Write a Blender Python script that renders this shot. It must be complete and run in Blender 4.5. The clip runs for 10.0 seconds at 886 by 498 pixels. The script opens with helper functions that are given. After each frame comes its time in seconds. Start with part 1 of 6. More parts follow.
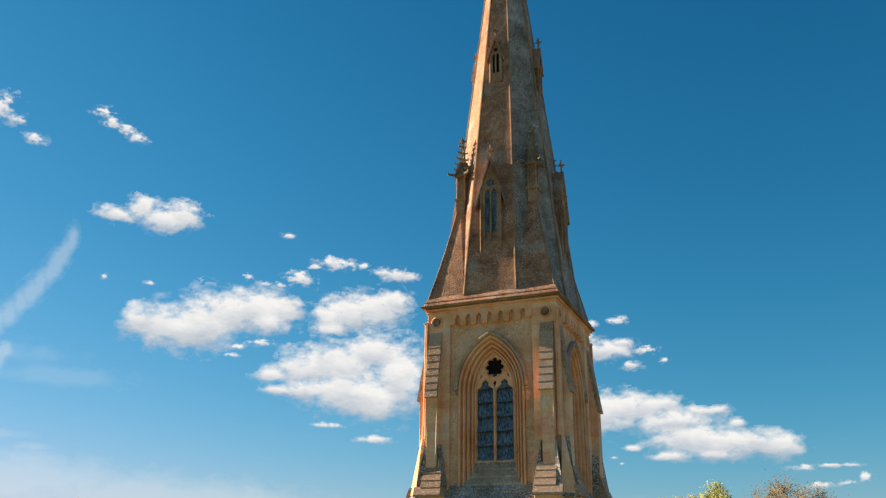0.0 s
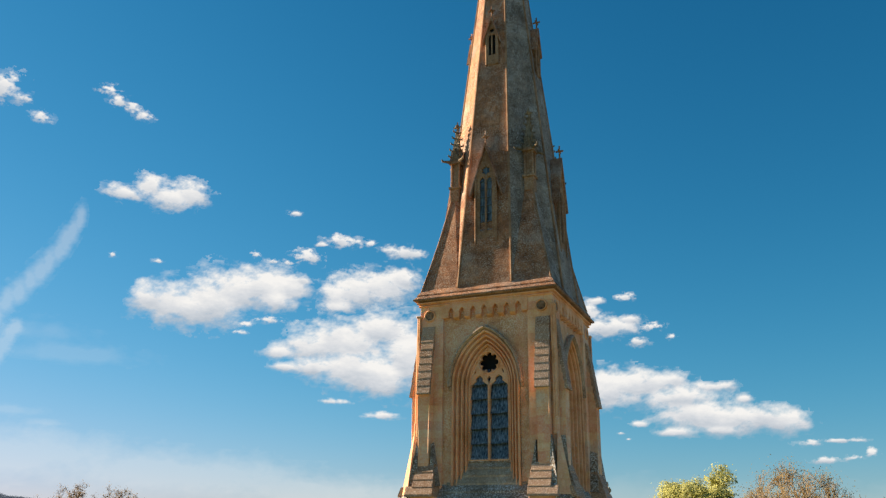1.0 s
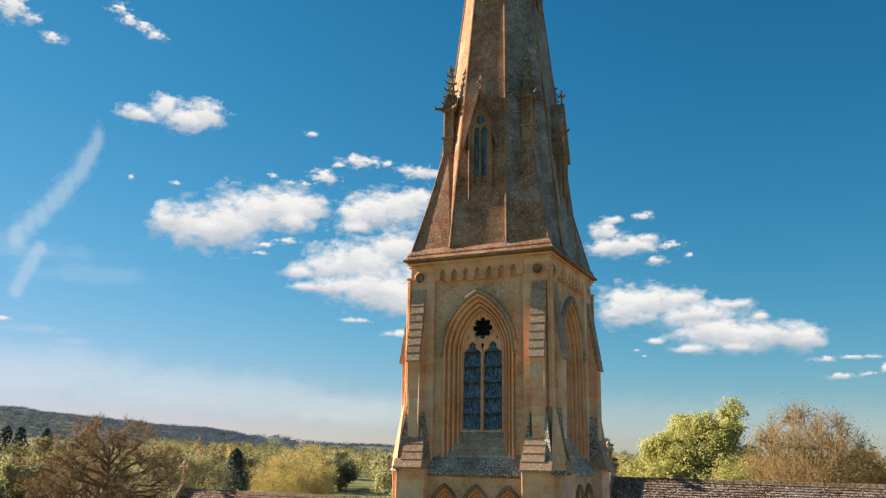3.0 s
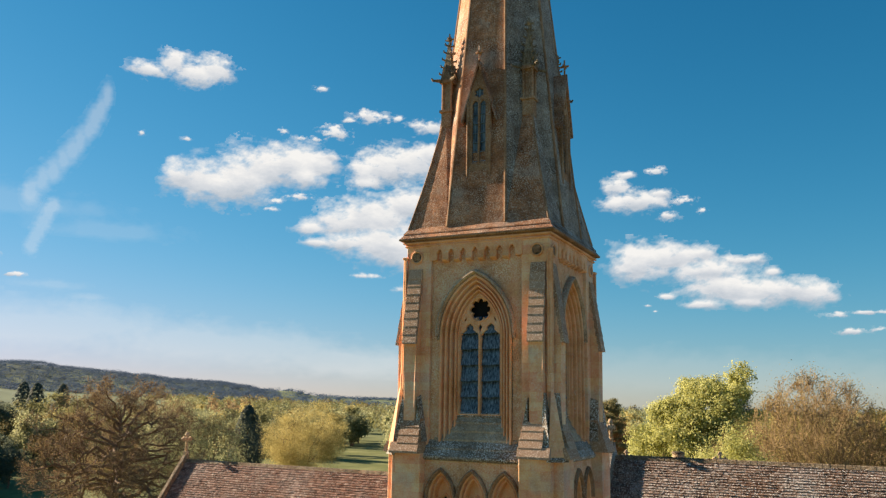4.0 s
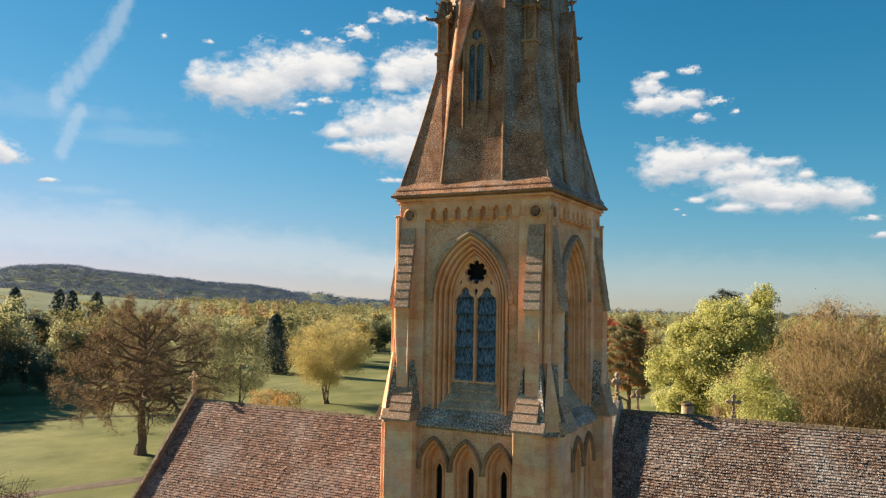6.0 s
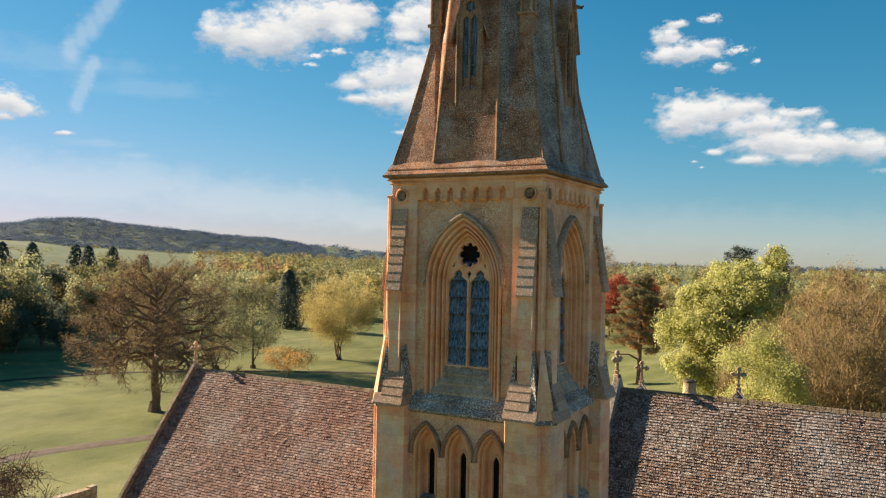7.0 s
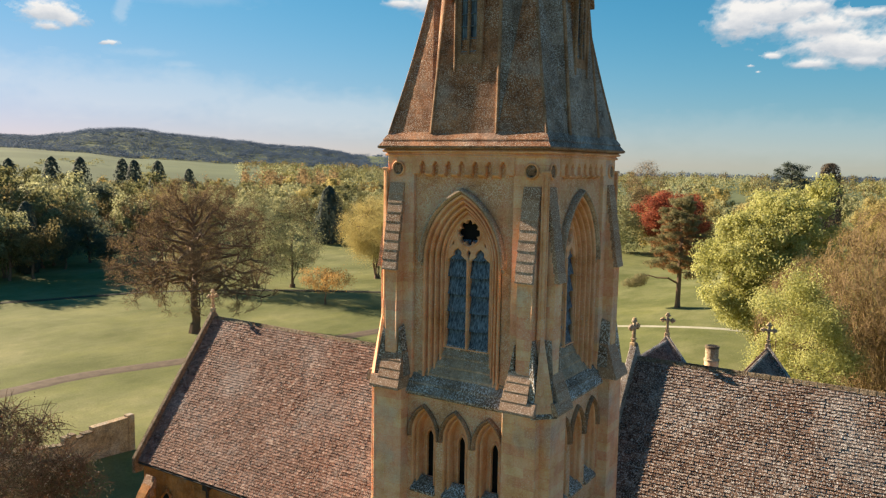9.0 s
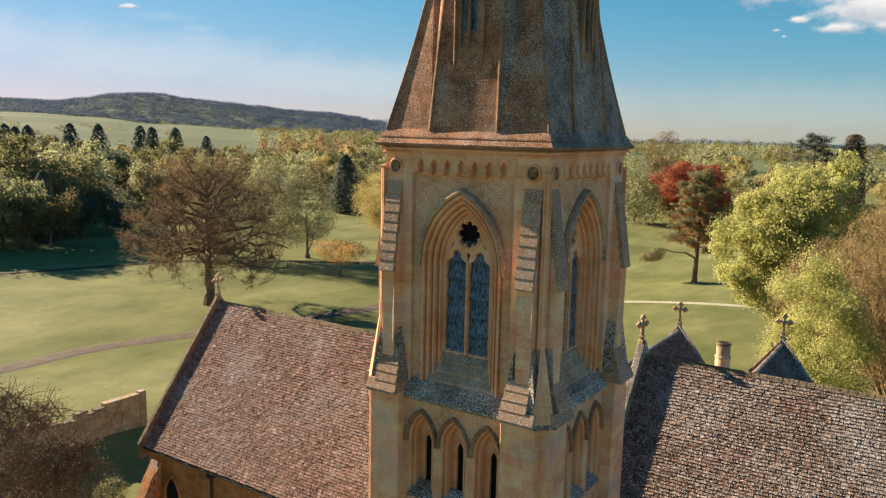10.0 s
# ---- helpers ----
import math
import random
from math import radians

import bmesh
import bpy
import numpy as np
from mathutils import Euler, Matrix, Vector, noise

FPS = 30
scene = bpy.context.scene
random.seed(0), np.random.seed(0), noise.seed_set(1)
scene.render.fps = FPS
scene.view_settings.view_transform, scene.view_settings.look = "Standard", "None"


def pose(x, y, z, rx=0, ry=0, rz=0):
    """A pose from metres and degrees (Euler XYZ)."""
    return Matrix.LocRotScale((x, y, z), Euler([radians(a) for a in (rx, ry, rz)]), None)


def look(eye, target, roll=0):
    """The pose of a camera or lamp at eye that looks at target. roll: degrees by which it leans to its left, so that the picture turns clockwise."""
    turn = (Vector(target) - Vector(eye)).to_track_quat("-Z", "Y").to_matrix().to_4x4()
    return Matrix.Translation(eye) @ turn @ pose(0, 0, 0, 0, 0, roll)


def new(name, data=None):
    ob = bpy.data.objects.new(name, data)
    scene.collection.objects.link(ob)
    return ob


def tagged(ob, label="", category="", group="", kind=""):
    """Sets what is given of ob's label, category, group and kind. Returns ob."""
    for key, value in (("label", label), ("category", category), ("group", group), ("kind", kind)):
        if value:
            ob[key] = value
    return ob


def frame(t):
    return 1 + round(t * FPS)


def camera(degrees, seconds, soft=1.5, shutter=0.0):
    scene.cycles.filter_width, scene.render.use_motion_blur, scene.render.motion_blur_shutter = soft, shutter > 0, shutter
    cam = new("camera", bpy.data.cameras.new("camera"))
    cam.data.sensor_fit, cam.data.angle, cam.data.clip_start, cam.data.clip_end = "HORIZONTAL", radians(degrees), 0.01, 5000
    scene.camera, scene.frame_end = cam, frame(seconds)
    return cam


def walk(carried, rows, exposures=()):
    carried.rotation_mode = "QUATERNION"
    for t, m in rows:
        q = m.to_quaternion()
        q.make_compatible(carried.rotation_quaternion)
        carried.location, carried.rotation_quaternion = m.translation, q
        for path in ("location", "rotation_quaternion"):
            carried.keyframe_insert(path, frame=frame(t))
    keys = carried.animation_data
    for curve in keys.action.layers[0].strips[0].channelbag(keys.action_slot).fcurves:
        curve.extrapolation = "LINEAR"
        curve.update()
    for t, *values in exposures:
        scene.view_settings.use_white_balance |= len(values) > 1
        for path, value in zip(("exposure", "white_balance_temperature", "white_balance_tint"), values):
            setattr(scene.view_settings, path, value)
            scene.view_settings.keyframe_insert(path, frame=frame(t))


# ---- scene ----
cam = camera(58.8, 10.0, soft=1.3)
PATH = [
    (0, (9.801, -29.306, 9.792), (9.053, -27.606, 10.533), 0.9),
    (0.5, (9.88, -28.826, 10.205), (9.119, -27.12, 10.92), 0.9),
    (1, (9.956, -28.363, 10.68), (9.184, -26.651, 11.366), 0.9),
    (1.5, (9.988, -27.924, 11.186), (9.201, -26.201, 11.83), 0.9),
    (2, (10.024, -27.482, 11.68), (9.221, -25.749, 12.273), 0.9),
    (2.5, (10.115, -27.1, 12.146), (9.296, -25.358, 12.688), 0.9),
    (4, (10.385, -25.978, 13.586), (9.515, -24.218, 13.966), 1.0),
    (4.5, (10.441, -25.625, 14.108), (9.552, -23.863, 14.427), 1.1),
    (5, (10.49, -25.209, 14.633), (9.583, -23.446, 14.891), 1.0),
    (5.5, (10.586, -24.771, 15.132), (9.661, -23.009, 15.329), 1.0),
    (7, (11.012, -23.46, 16.563), (10.036, -21.714, 16.579), 1.1),
    (7.5, (11.159, -22.995, 17.045), (10.163, -21.261, 16.999), 1.0),
    (8, (11.274, -22.493, 17.54), (10.256, -20.774, 17.434), 1.0),
    (8.5, (11.345, -21.959, 18.048), (10.304, -20.259, 17.886), 1.0),
    (9, (11.382, -21.44, 18.57), (10.318, -19.761, 18.353), 1.0),
    (9.5, (11.341, -20.92, 19.007), (10.261, -19.257, 18.745), 1.1),
    (10, (11.311, -20.359, 19.468), (10.216, -18.714, 19.165), 1.2),
]
walk(cam, [(t, look(eye, target, roll)) for t, eye, target, roll in PATH])

# ---- sky, sun ----
SUN = Vector((-0.92, 0.004, 0.37)).normalized()
world = bpy.data.worlds.new("sky")
scene.world = world
world.use_nodes = True
wn = world.node_tree
sky = wn.nodes.new("ShaderNodeTexSky")
sky.sky_type = "NISHITA"
sky.sun_disc = False
sky.sun_elevation = math.asin(SUN.z)
sky.sun_rotation = math.atan2(SUN.x, SUN.y)
sky.air_density, sky.dust_density, sky.ozone_density = 1.0, 0.03, 3.0
wn.nodes["Background"].inputs["Strength"].default_value = 0.50
# a deep, clear blue: each channel of the sky a little steeper
split = wn.nodes.new("ShaderNodeSeparateColor")
whole = wn.nodes.new("ShaderNodeCombineColor")
wn.links.new(sky.outputs["Color"], split.inputs[0])
for channel, (power, gain, knee) in enumerate(((1.92, 1.17, 1.25), (1.25, 1.17, 1.52), (1.15, 1.09, 0.92))):
    scale = wn.nodes.new("ShaderNodeMath")
    scale.operation = "MULTIPLY"
    scale.inputs[1].default_value = 0.1
    steep = wn.nodes.new("ShaderNodeMath")
    steep.operation = "POWER"
    steep.inputs[1].default_value = power
    level = wn.nodes.new("ShaderNodeMath")
    level.operation = "MULTIPLY"
    level.inputs[1].default_value = gain
    wn.links.new(split.outputs[channel], scale.inputs[0])
    wn.links.new(scale.outputs[0], steep.inputs[0])
    wn.links.new(steep.outputs[0], level.inputs[0])
    soft = wn.nodes.new("ShaderNodeMath")
    soft.operation = "MULTIPLY_ADD"
    soft.inputs[1].default_value, soft.inputs[2].default_value = knee, 1.0
    ease = wn.nodes.new("ShaderNodeMath")
    ease.operation = "DIVIDE"
    wn.links.new(level.outputs[0], soft.inputs[0])
    wn.links.new(level.outputs[0], ease.inputs[0])
    wn.links.new(soft.outputs[0], ease.inputs[1])
    wn.links.new(ease.outputs[0], whole.inputs[channel])
wn.links.new(whole.outputs[0], wn.nodes["Background"].inputs["Color"])
sun_data = bpy.data.lights.new("sun", "SUN")
sun_data.energy, sun_data.angle, sun_data.color = 4.5, radians(0.6), (1.0, 0.82, 0.60)
sun = new("sun", sun_data)
sun.matrix_world = look(SUN * 100, (0, 0, 0))
scene.view_settings.exposure = 1.70


# ---- materials ----
class Nodes:
    """A small wrapper to write a node material in few lines."""

    def __init__(self, name, rough=0.85, metal=0.0, spec=0.3):
        self.m = bpy.data.materials.new(name)
        self.m.use_nodes = True
        self.t = self.m.node_tree
        self.b = self.t.nodes["Principled BSDF"]
        self.b.inputs["Roughness"].default_value = rough
        self.b.inputs["Metallic"].default_value = metal
        self.b.inputs["Specular IOR Level"].default_value = spec

    def add(self, kind, **sets):
        n = self.t.nodes.new("ShaderNode" + kind)
        for k, v in sets.items():
            if k in n.inputs:
                n.inputs[k].default_value = v
        return n

    def link(self, a, b):
        self.t.links.new(a, b)

    def place(self):
        return self.add("NewGeometry").outputs["Position"]

    def noise(self, scale, detail=4.0, rough=0.55, stretch=None, at=None):
        n = self.add("TexNoise")
        n.inputs["Scale"].default_value = scale
        n.inputs["Detail"].default_value = detail
        n.inputs["Roughness"].default_value = rough
        src = at or self.place()
        if stretch:
            v = self.add("VectorMath")
            v.operation = "MULTIPLY"
            v.inputs[1].default_value = stretch
            self.link(src, v.inputs[0])
            src = v.outputs[0]
        self.link(src, n.inputs["Vector"])
        return n.outputs["Fac"]

    def ramp(self, fac, stops):
        r = self.add("ValToRGB")
        e = r.color_ramp.elements
        while len(e) < len(stops):
            e.new(0.5)
        for i, (p, c) in enumerate(stops):
            e[i].position = p
            e[i].color = (*c, 1) if len(c) == 3 else c
        self.link(fac, r.inputs["Fac"])
        return r.outputs["Color"]

    def mask(self, fac, lo, hi):
        r = self.add("MapRange")
        r.inputs["From Min"].default_value, r.inputs["From Max"].default_value = lo, hi
        self.link(fac, r.inputs["Value"])
        return r.outputs["Result"]

    def mix(self, fac, a, b, how="MIX"):
        n = self.add("Mix")
        n.data_type, n.blend_type = "RGBA", how
        for value, i in ((fac, 0), (a, 6), (b, 7)):
            if isinstance(value, (int, float)):
                n.inputs[i].default_value = value
            elif isinstance(value, tuple):
                n.inputs[i].default_value = (*value, 1)
            else:
                self.link(value, n.inputs[i])
        return n.outputs[2]

    def colour(self, c):
        self.link(c, self.b.inputs["Base Color"])

    def bump(self, fac, strength, distance):
        n = self.add("Bump")
        n.inputs["Strength"].default_value = strength
        n.inputs["Distance"].default_value = distance
        self.link(fac, n.inputs["Height"])
        self.link(n.outputs["Normal"], self.b.inputs["Normal"])


def stone(name, dark, mid, light, lichen=0.0, lichen_colour=(0.5, 0.48, 0.42), grain=18.0, bump=0.35, streak=0.5, relief=0.02, blocks=None, speckle=0.45, vary=0.0, spot=31.0):
    """Weathered stone: block tones, broad patches, streaks down the face, grain and lichen spots."""
    n = Nodes(name, 0.9, spec=0.15)
    big = n.noise(0.9, 6, 0.65)
    c = n.ramp(big, [(0.33, dark), (0.50, mid), (0.68, light)])
    if blocks:
        sp = n.add("SeparateXYZ")
        n.link(n.place(), sp.inputs[0])
        su = n.add("Math")
        n.link(sp.outputs[0], su.inputs[0])
        n.link(sp.outputs[1], su.inputs[1])
        cb = n.add("CombineXYZ")
        n.link(su.outputs[0], cb.inputs[0])
        n.link(sp.outputs[2], cb.inputs[1])
        br = n.add("TexBrick")
        br.inputs["Scale"].default_value = 1.0
        br.inputs["Brick Width"].default_value, br.inputs["Row Height"].default_value = blocks
        br.inputs["Mortar Size"].default_value = 0.008
        br.inputs["Mortar Smooth"].default_value = 0.6
        br.inputs["Color1"].default_value = (0.37, 0.37, 0.39, 1)
        br.inputs["Color2"].default_value = (0.63, 0.61, 0.58, 1)
        br.inputs["Mortar"].default_value = (0.34, 0.34, 0.34, 1)
        n.link(cb.outputs[0], br.inputs["Vector"])
        c = n.mix(0.75, c, br.outputs["Color"], "OVERLAY")
        c = n.mix(n.mask(n.noise(0.75, 3, 0.5), 0.55, 0.68), c, n.mix(0.45, c, (0.46, 0.42, 0.38)))
        c = n.mix(n.mask(n.noise(1.05, 3, 0.5), 0.57, 0.70), c, n.mix(0.5, c, tuple(v * 0.8 for v in dark)))
    mottle = n.noise(4.5, 5, 0.65)
    c = n.mix(speckle, c, n.ramp(mottle, [(0.30, (0.28, 0.27, 0.26)), (0.5, (0.5, 0.5, 0.5)), (0.70, (0.68, 0.68, 0.68))]), "OVERLAY")
    run = n.noise(1.5, 6, 0.65, (2.0, 2.0, 0.30))
    c = n.mix(n.mask(run, 0.50, 0.70), c, n.mix(streak, c, tuple(v * 0.30 for v in dark)))
    fine = n.noise(grain, 6, 0.75)
    c = n.mix(speckle, c, n.ramp(fine, [(0.30, (0.22, 0.22, 0.22)), (0.5, (0.5, 0.5, 0.5)), (0.70, (0.80, 0.80, 0.80))]), "OVERLAY")
    if lichen:
        spots = n.noise(spot, 3, 0.6)
        where = n.mask(n.noise(1.1, 5, 0.65), 0.28, 0.62)
        k = n.add("Math")
        k.operation = "MULTIPLY"
        n.link(n.mask(spots, 0.60 - 0.07 * lichen, 0.645 - 0.07 * lichen), k.inputs[0])
        n.link(where, k.inputs[1])
        c = n.mix(k.outputs[0], c, lichen_colour)
    if vary:
        tone = n.ramp(n.add("ObjectInfo").outputs["Random"], [(0.0, (0.5 - vary, 0.5 - vary, 0.5 - vary)), (1.0, (0.5 + vary, 0.5 + vary, 0.5 + vary))])
        c = n.mix(1.0, c, tone, "OVERLAY")
    n.colour(c)
    n.bump(fine, bump, relief)
    return n.m


def per_piece(name, stops, grain=14.0, lichen=0.25, lichen_colour=(0.52, 0.47, 0.42), rough=0.85, of_object=False, patches=None, tufts=0.0, spot=17.0):
    """A surface of many pieces, each with a tone of its own."""
    n = Nodes(name, rough, spec=0.2)
    if of_object:
        r = n.add("ObjectInfo").outputs["Random"]
    else:
        r = n.add("NewGeometry").outputs["Random Per Island"]
    c = n.ramp(r, stops)
    fine = n.noise(grain, 5, 0.65)
    c = n.mix(0.5, c, n.ramp(fine, [(0.3, (0.3, 0.3, 0.3)), (0.55, (0.5, 0.5, 0.5)), (0.75, (0.75, 0.75, 0.75))]), "OVERLAY")
    broad = n.noise(0.35, 4, 0.6)
    c = n.mix(n.mask(broad, 0.50, 0.75), c, n.mix(0.5, c, patches or (0.30, 0.27, 0.25)))
    spots = n.noise(spot, 4, 0.65)
    c = n.mix(n.mask(spots, 0.64 - 0.1 * lichen, 0.70 - 0.1 * lichen), c, lichen_colour)
    if tufts:
        crust = n.noise(13.0, 5, 0.78)
        k = n.add("Math")
        k.operation = "MULTIPLY"
        n.link(n.mask(crust, 0.50, 0.60), k.inputs[0])
        n.link(n.mask(n.noise(0.45, 4, 0.6), 0.52, 0.66), k.inputs[1])
        j = n.add("Math")
        j.operation = "MULTIPLY"
        j.inputs[1].default_value = tufts
        n.link(k.outputs[0], j.inputs[0])
        c = n.mix(j.outputs[0], c, lichen_colour)
    n.colour(c)
    n.bump(fine, 0.6, 0.03)
    return n.m


ASHLAR = stone("golden limestone ashlar", (0.74, 0.36, 0.16), (0.85, 0.465, 0.262), (0.88, 0.56, 0.365), 0.3, (0.80, 0.64, 0.50), streak=0.15, blocks=(0.62, 0.29), speckle=0.35)
RUBBLE = stone("rough limestone walling", (0.60, 0.285, 0.13), (0.80, 0.425, 0.227), (0.87, 0.52, 0.31), 1.1, (0.92, 0.72, 0.53), 18.0, 1.0, 0.12, 0.05, speckle=0.6)
MOULD = stone("carved limestone mouldings", (0.64, 0.285, 0.11), (0.82, 0.42, 0.217), (0.86, 0.52, 0.315), 0.15, (0.78, 0.61, 0.48), streak=0.2, speckle=0.3)
WARM = stone("orange-brown limestone walling", (0.34, 0.13, 0.035), (0.44, 0.19, 0.058), (0.50, 0.245, 0.09), 0.4, (0.52, 0.38, 0.24), streak=0.4, blocks=(0.62, 0.29), speckle=0.4)
SPIRE = stone("brown lichened spire stone", (0.20, 0.083, 0.040), (0.345, 0.152, 0.074), (0.43, 0.215, 0.112), 0.85, (0.66, 0.53, 0.42), 16.0, 0.7, 0.35, 0.04, blocks=(0.55, 0.30), speckle=0.8)
# greyer copy of SPIRE: lichen, and the shaded sides' tone put into its colour
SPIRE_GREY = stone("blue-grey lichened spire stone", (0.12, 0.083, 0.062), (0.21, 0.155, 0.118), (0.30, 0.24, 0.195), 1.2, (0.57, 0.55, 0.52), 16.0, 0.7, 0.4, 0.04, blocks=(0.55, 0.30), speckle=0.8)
WEATHER = stone("grey lichened weathering stone", (0.10, 0.072, 0.05), (0.20, 0.145, 0.10), (0.33, 0.26, 0.20), 1.15, (0.80, 0.78, 0.74), 14.0, 0.6, 0.4, 0.03, speckle=0.7, vary=0.15, spot=23.0)
SETOFF = per_piece("weathered set-off slabs", [(0.0, (0.27, 0.145, 0.08)), (0.5, (0.37, 0.21, 0.125)), (1.0, (0.47, 0.29, 0.185))], 26.0, 1.0, (0.76, 0.61, 0.48), of_object=True, spot=34.0)
SLATE_TONES = [(0.0, (0.085, 0.041, 0.027)), (0.3, (0.15, 0.074, 0.049)), (0.7, (0.215, 0.111, 0.076)), (0.93, (0.265, 0.148, 0.105)), (1.0, (0.38, 0.26, 0.20))]
SLATE = per_piece("stone roof slates", SLATE_TONES, 26.0, 0.7, (0.60, 0.52, 0.46), tufts=0.5, spot=28.0)
SLATE_PART = per_piece("single stone roof slates", SLATE_TONES, 26.0, 0.7, (0.60, 0.52, 0.46), of_object=True, tufts=0.5, spot=28.0)
PALE_TONES = [(0.0, (0.065, 0.034, 0.022)), (0.3, (0.125, 0.066, 0.043)), (0.65, (0.19, 0.105, 0.068)), (0.92, (0.25, 0.15, 0.105)), (1.0, (0.38, 0.29, 0.24))]
PALE_SLATE = per_piece("pale-crusted stone roof slates", PALE_TONES, 26.0, 0.95, (0.72, 0.67, 0.62), tufts=0.95, spot=24.0)
PALE_SLATE_PART = per_piece("single pale-crusted stone roof slates", PALE_TONES, 26.0, 0.95, (0.72, 0.67, 0.62), of_object=True, tufts=0.95, spot=24.0)


def plain(name, a, b, scale=6.0, rough=0.7, metal=0.0, bump=0.2, spec=0.3, stretch=None, lo=0.3, hi=0.7):
    n = Nodes(name, rough, metal, spec)
    f = n.noise(scale, 5, 0.6, stretch)
    n.colour(n.ramp(f, [(lo, a), (hi, b)]))
    n.bump(f, bump, 0.01)
    return n.m


RIB = stone("brown stone ribs", (0.20, 0.105, 0.055), (0.32, 0.175, 0.095), (0.40, 0.245, 0.145), 0.5, (0.50, 0.42, 0.34), streak=0.5, speckle=0.5)
SILL = stone("brown weathered sill stone", (0.26, 0.17, 0.10), (0.40, 0.275, 0.17), (0.50, 0.37, 0.245), 0.7, (0.66, 0.62, 0.55), 14.0, 0.6, 0.4, 0.03, speckle=0.6)
HOOD = stone("grey-brown hood-mould stone", (0.26, 0.16, 0.095), (0.40, 0.26, 0.16), (0.52, 0.37, 0.25), 0.8, (0.66, 0.60, 0.52), streak=0.5, speckle=0.6)
OLD = stone("old grey-brown rubble", (0.11, 0.075, 0.045), (0.20, 0.14, 0.085), (0.28, 0.21, 0.14), 0.8, (0.42, 0.38, 0.30), 9.0, 1.0, 0.5, 0.06, speckle=0.8)
GARDEN = stone("golden garden-wall rubble", (0.32, 0.215, 0.12), (0.46, 0.325, 0.19), (0.56, 0.415, 0.265), 0.8, (0.66, 0.57, 0.44), 9.0, 1.0, 0.4, 0.06, blocks=(0.5, 0.22), speckle=0.6)
LOUVRE = plain("blue-grey slate louvre boards", (0.018, 0.028, 0.044), (0.22, 0.30, 0.37), 2.6, 0.45, 0.0, 0.6, 0.4, (9, 9, 0.7), 0.38, 0.70)
# near-black colour in place of the shade inside openings
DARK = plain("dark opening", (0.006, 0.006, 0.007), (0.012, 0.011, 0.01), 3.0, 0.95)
LEAD = plain("dark lead pipe", (0.03, 0.028, 0.026), (0.055, 0.05, 0.046), 8.0, 0.85, 0.0)


# ---- building blocks ----
def mesh_of(bm, name="mesh"):
    me = bpy.data.meshes.new(name)
    bmesh.ops.recalc_face_normals(bm, faces=bm.faces[:])
    bm.to_mesh(me)
    bm.free()
    return me


def part(name, shape, material, parent=None, label="", at=None):
    """Links a bmesh or a mesh as ONE object under a thing or a part."""
    me = shape if isinstance(shape, bpy.types.Mesh) else mesh_of(shape, name)
    if material and not me.materials:
        me.materials.append(material)
    ob = new(name, me)
    ob.parent = parent
    if at is not None:
        ob.matrix_basis = at
    return tagged(ob, label)


def thing(name, label, category, at=None, group="", kind=""):
    ob = new(name)
    ob.empty_display_size = 0.2
    if at is not None:
        ob.matrix_basis = at
    return tagged(ob, label, category, group, kind)


def box(bm, x0, x1, y0, y1, z0, z1):
    vs = [bm.verts.new((x, y, z)) for z in (z0, z1) for x, y in ((x0, y0), (x1, y0), (x1, y1), (x0, y1))]
    for f in ((3, 2, 1, 0), (4, 5, 6, 7), (0, 1, 5, 4), (1, 2, 6, 5), (2, 3, 7, 6), (3, 0, 4, 7)):
        bm.faces.new([vs[i] for i in f])
    return vs


def soft_box(x0, x1, y0, y1, z0, z1, bevel=0.015):
    bm = bmesh.new()
    box(bm, x0, x1, y0, y1, z0, z1)
    bmesh.ops.bevel(bm, geom=bm.edges[:], offset=bevel, segments=1, affect="EDGES")
    return bm


def prism_x(section, x0, x1, bm=None):
    """A (y, z) outline drawn out along x."""
    bm = bm or bmesh.new()
    a = [bm.verts.new((x0, y, z)) for y, z in section]
    b = [bm.verts.new((x1, y, z)) for y, z in section]
    n = len(section)
    bm.faces.new(a)
    bm.faces.new(b[::-1])
    for i in range(n):
        bm.faces.new((a[i], b[i], b[(i + 1) % n], a[(i + 1) % n]))
    return bm


def rings(levels, sides=4, turn=45.0, cap=True):
    """A solid of level outlines (inradius, z) with so many sides."""
    bm = bmesh.new()
    k = 1 / math.cos(math.pi / sides)
    rows = []
    for r, z in levels:
        rows.append([bm.verts.new((r * k * math.cos(radians(turn) + 2 * math.pi * i / sides), r * k * math.sin(radians(turn) + 2 * math.pi * i / sides), z)) for i in range(sides)])
    for lo, hi in zip(rows, rows[1:]):
        for i in range(sides):
            bm.faces.new((lo[i], lo[(i + 1) % sides], hi[(i + 1) % sides], hi[i]))
    if cap:
        bm.faces.new(rows[0][::-1])
        bm.faces.new(rows[-1])
    return bm


def tube(bm, a, b, r0, r1, sides=6):
    a, b = Vector(a), Vector(b)
    d = (b - a).normalized()
    u = d.orthogonal().normalized()
    v = d.cross(u)
    rows = []
    for p, r in ((a, r0), (b, r1)):
        rows.append([bm.verts.new(p + r * (math.cos(2 * math.pi * i / sides) * u + math.sin(2 * math.pi * i / sides) * v)) for i in range(sides)])
    for i in range(sides):
        bm.faces.new((rows[0][i], rows[0][(i + 1) % sides], rows[1][(i + 1) % sides], rows[1][i]))
    bm.faces.new(rows[0][::-1])
    bm.faces.new(rows[1])
    return bm


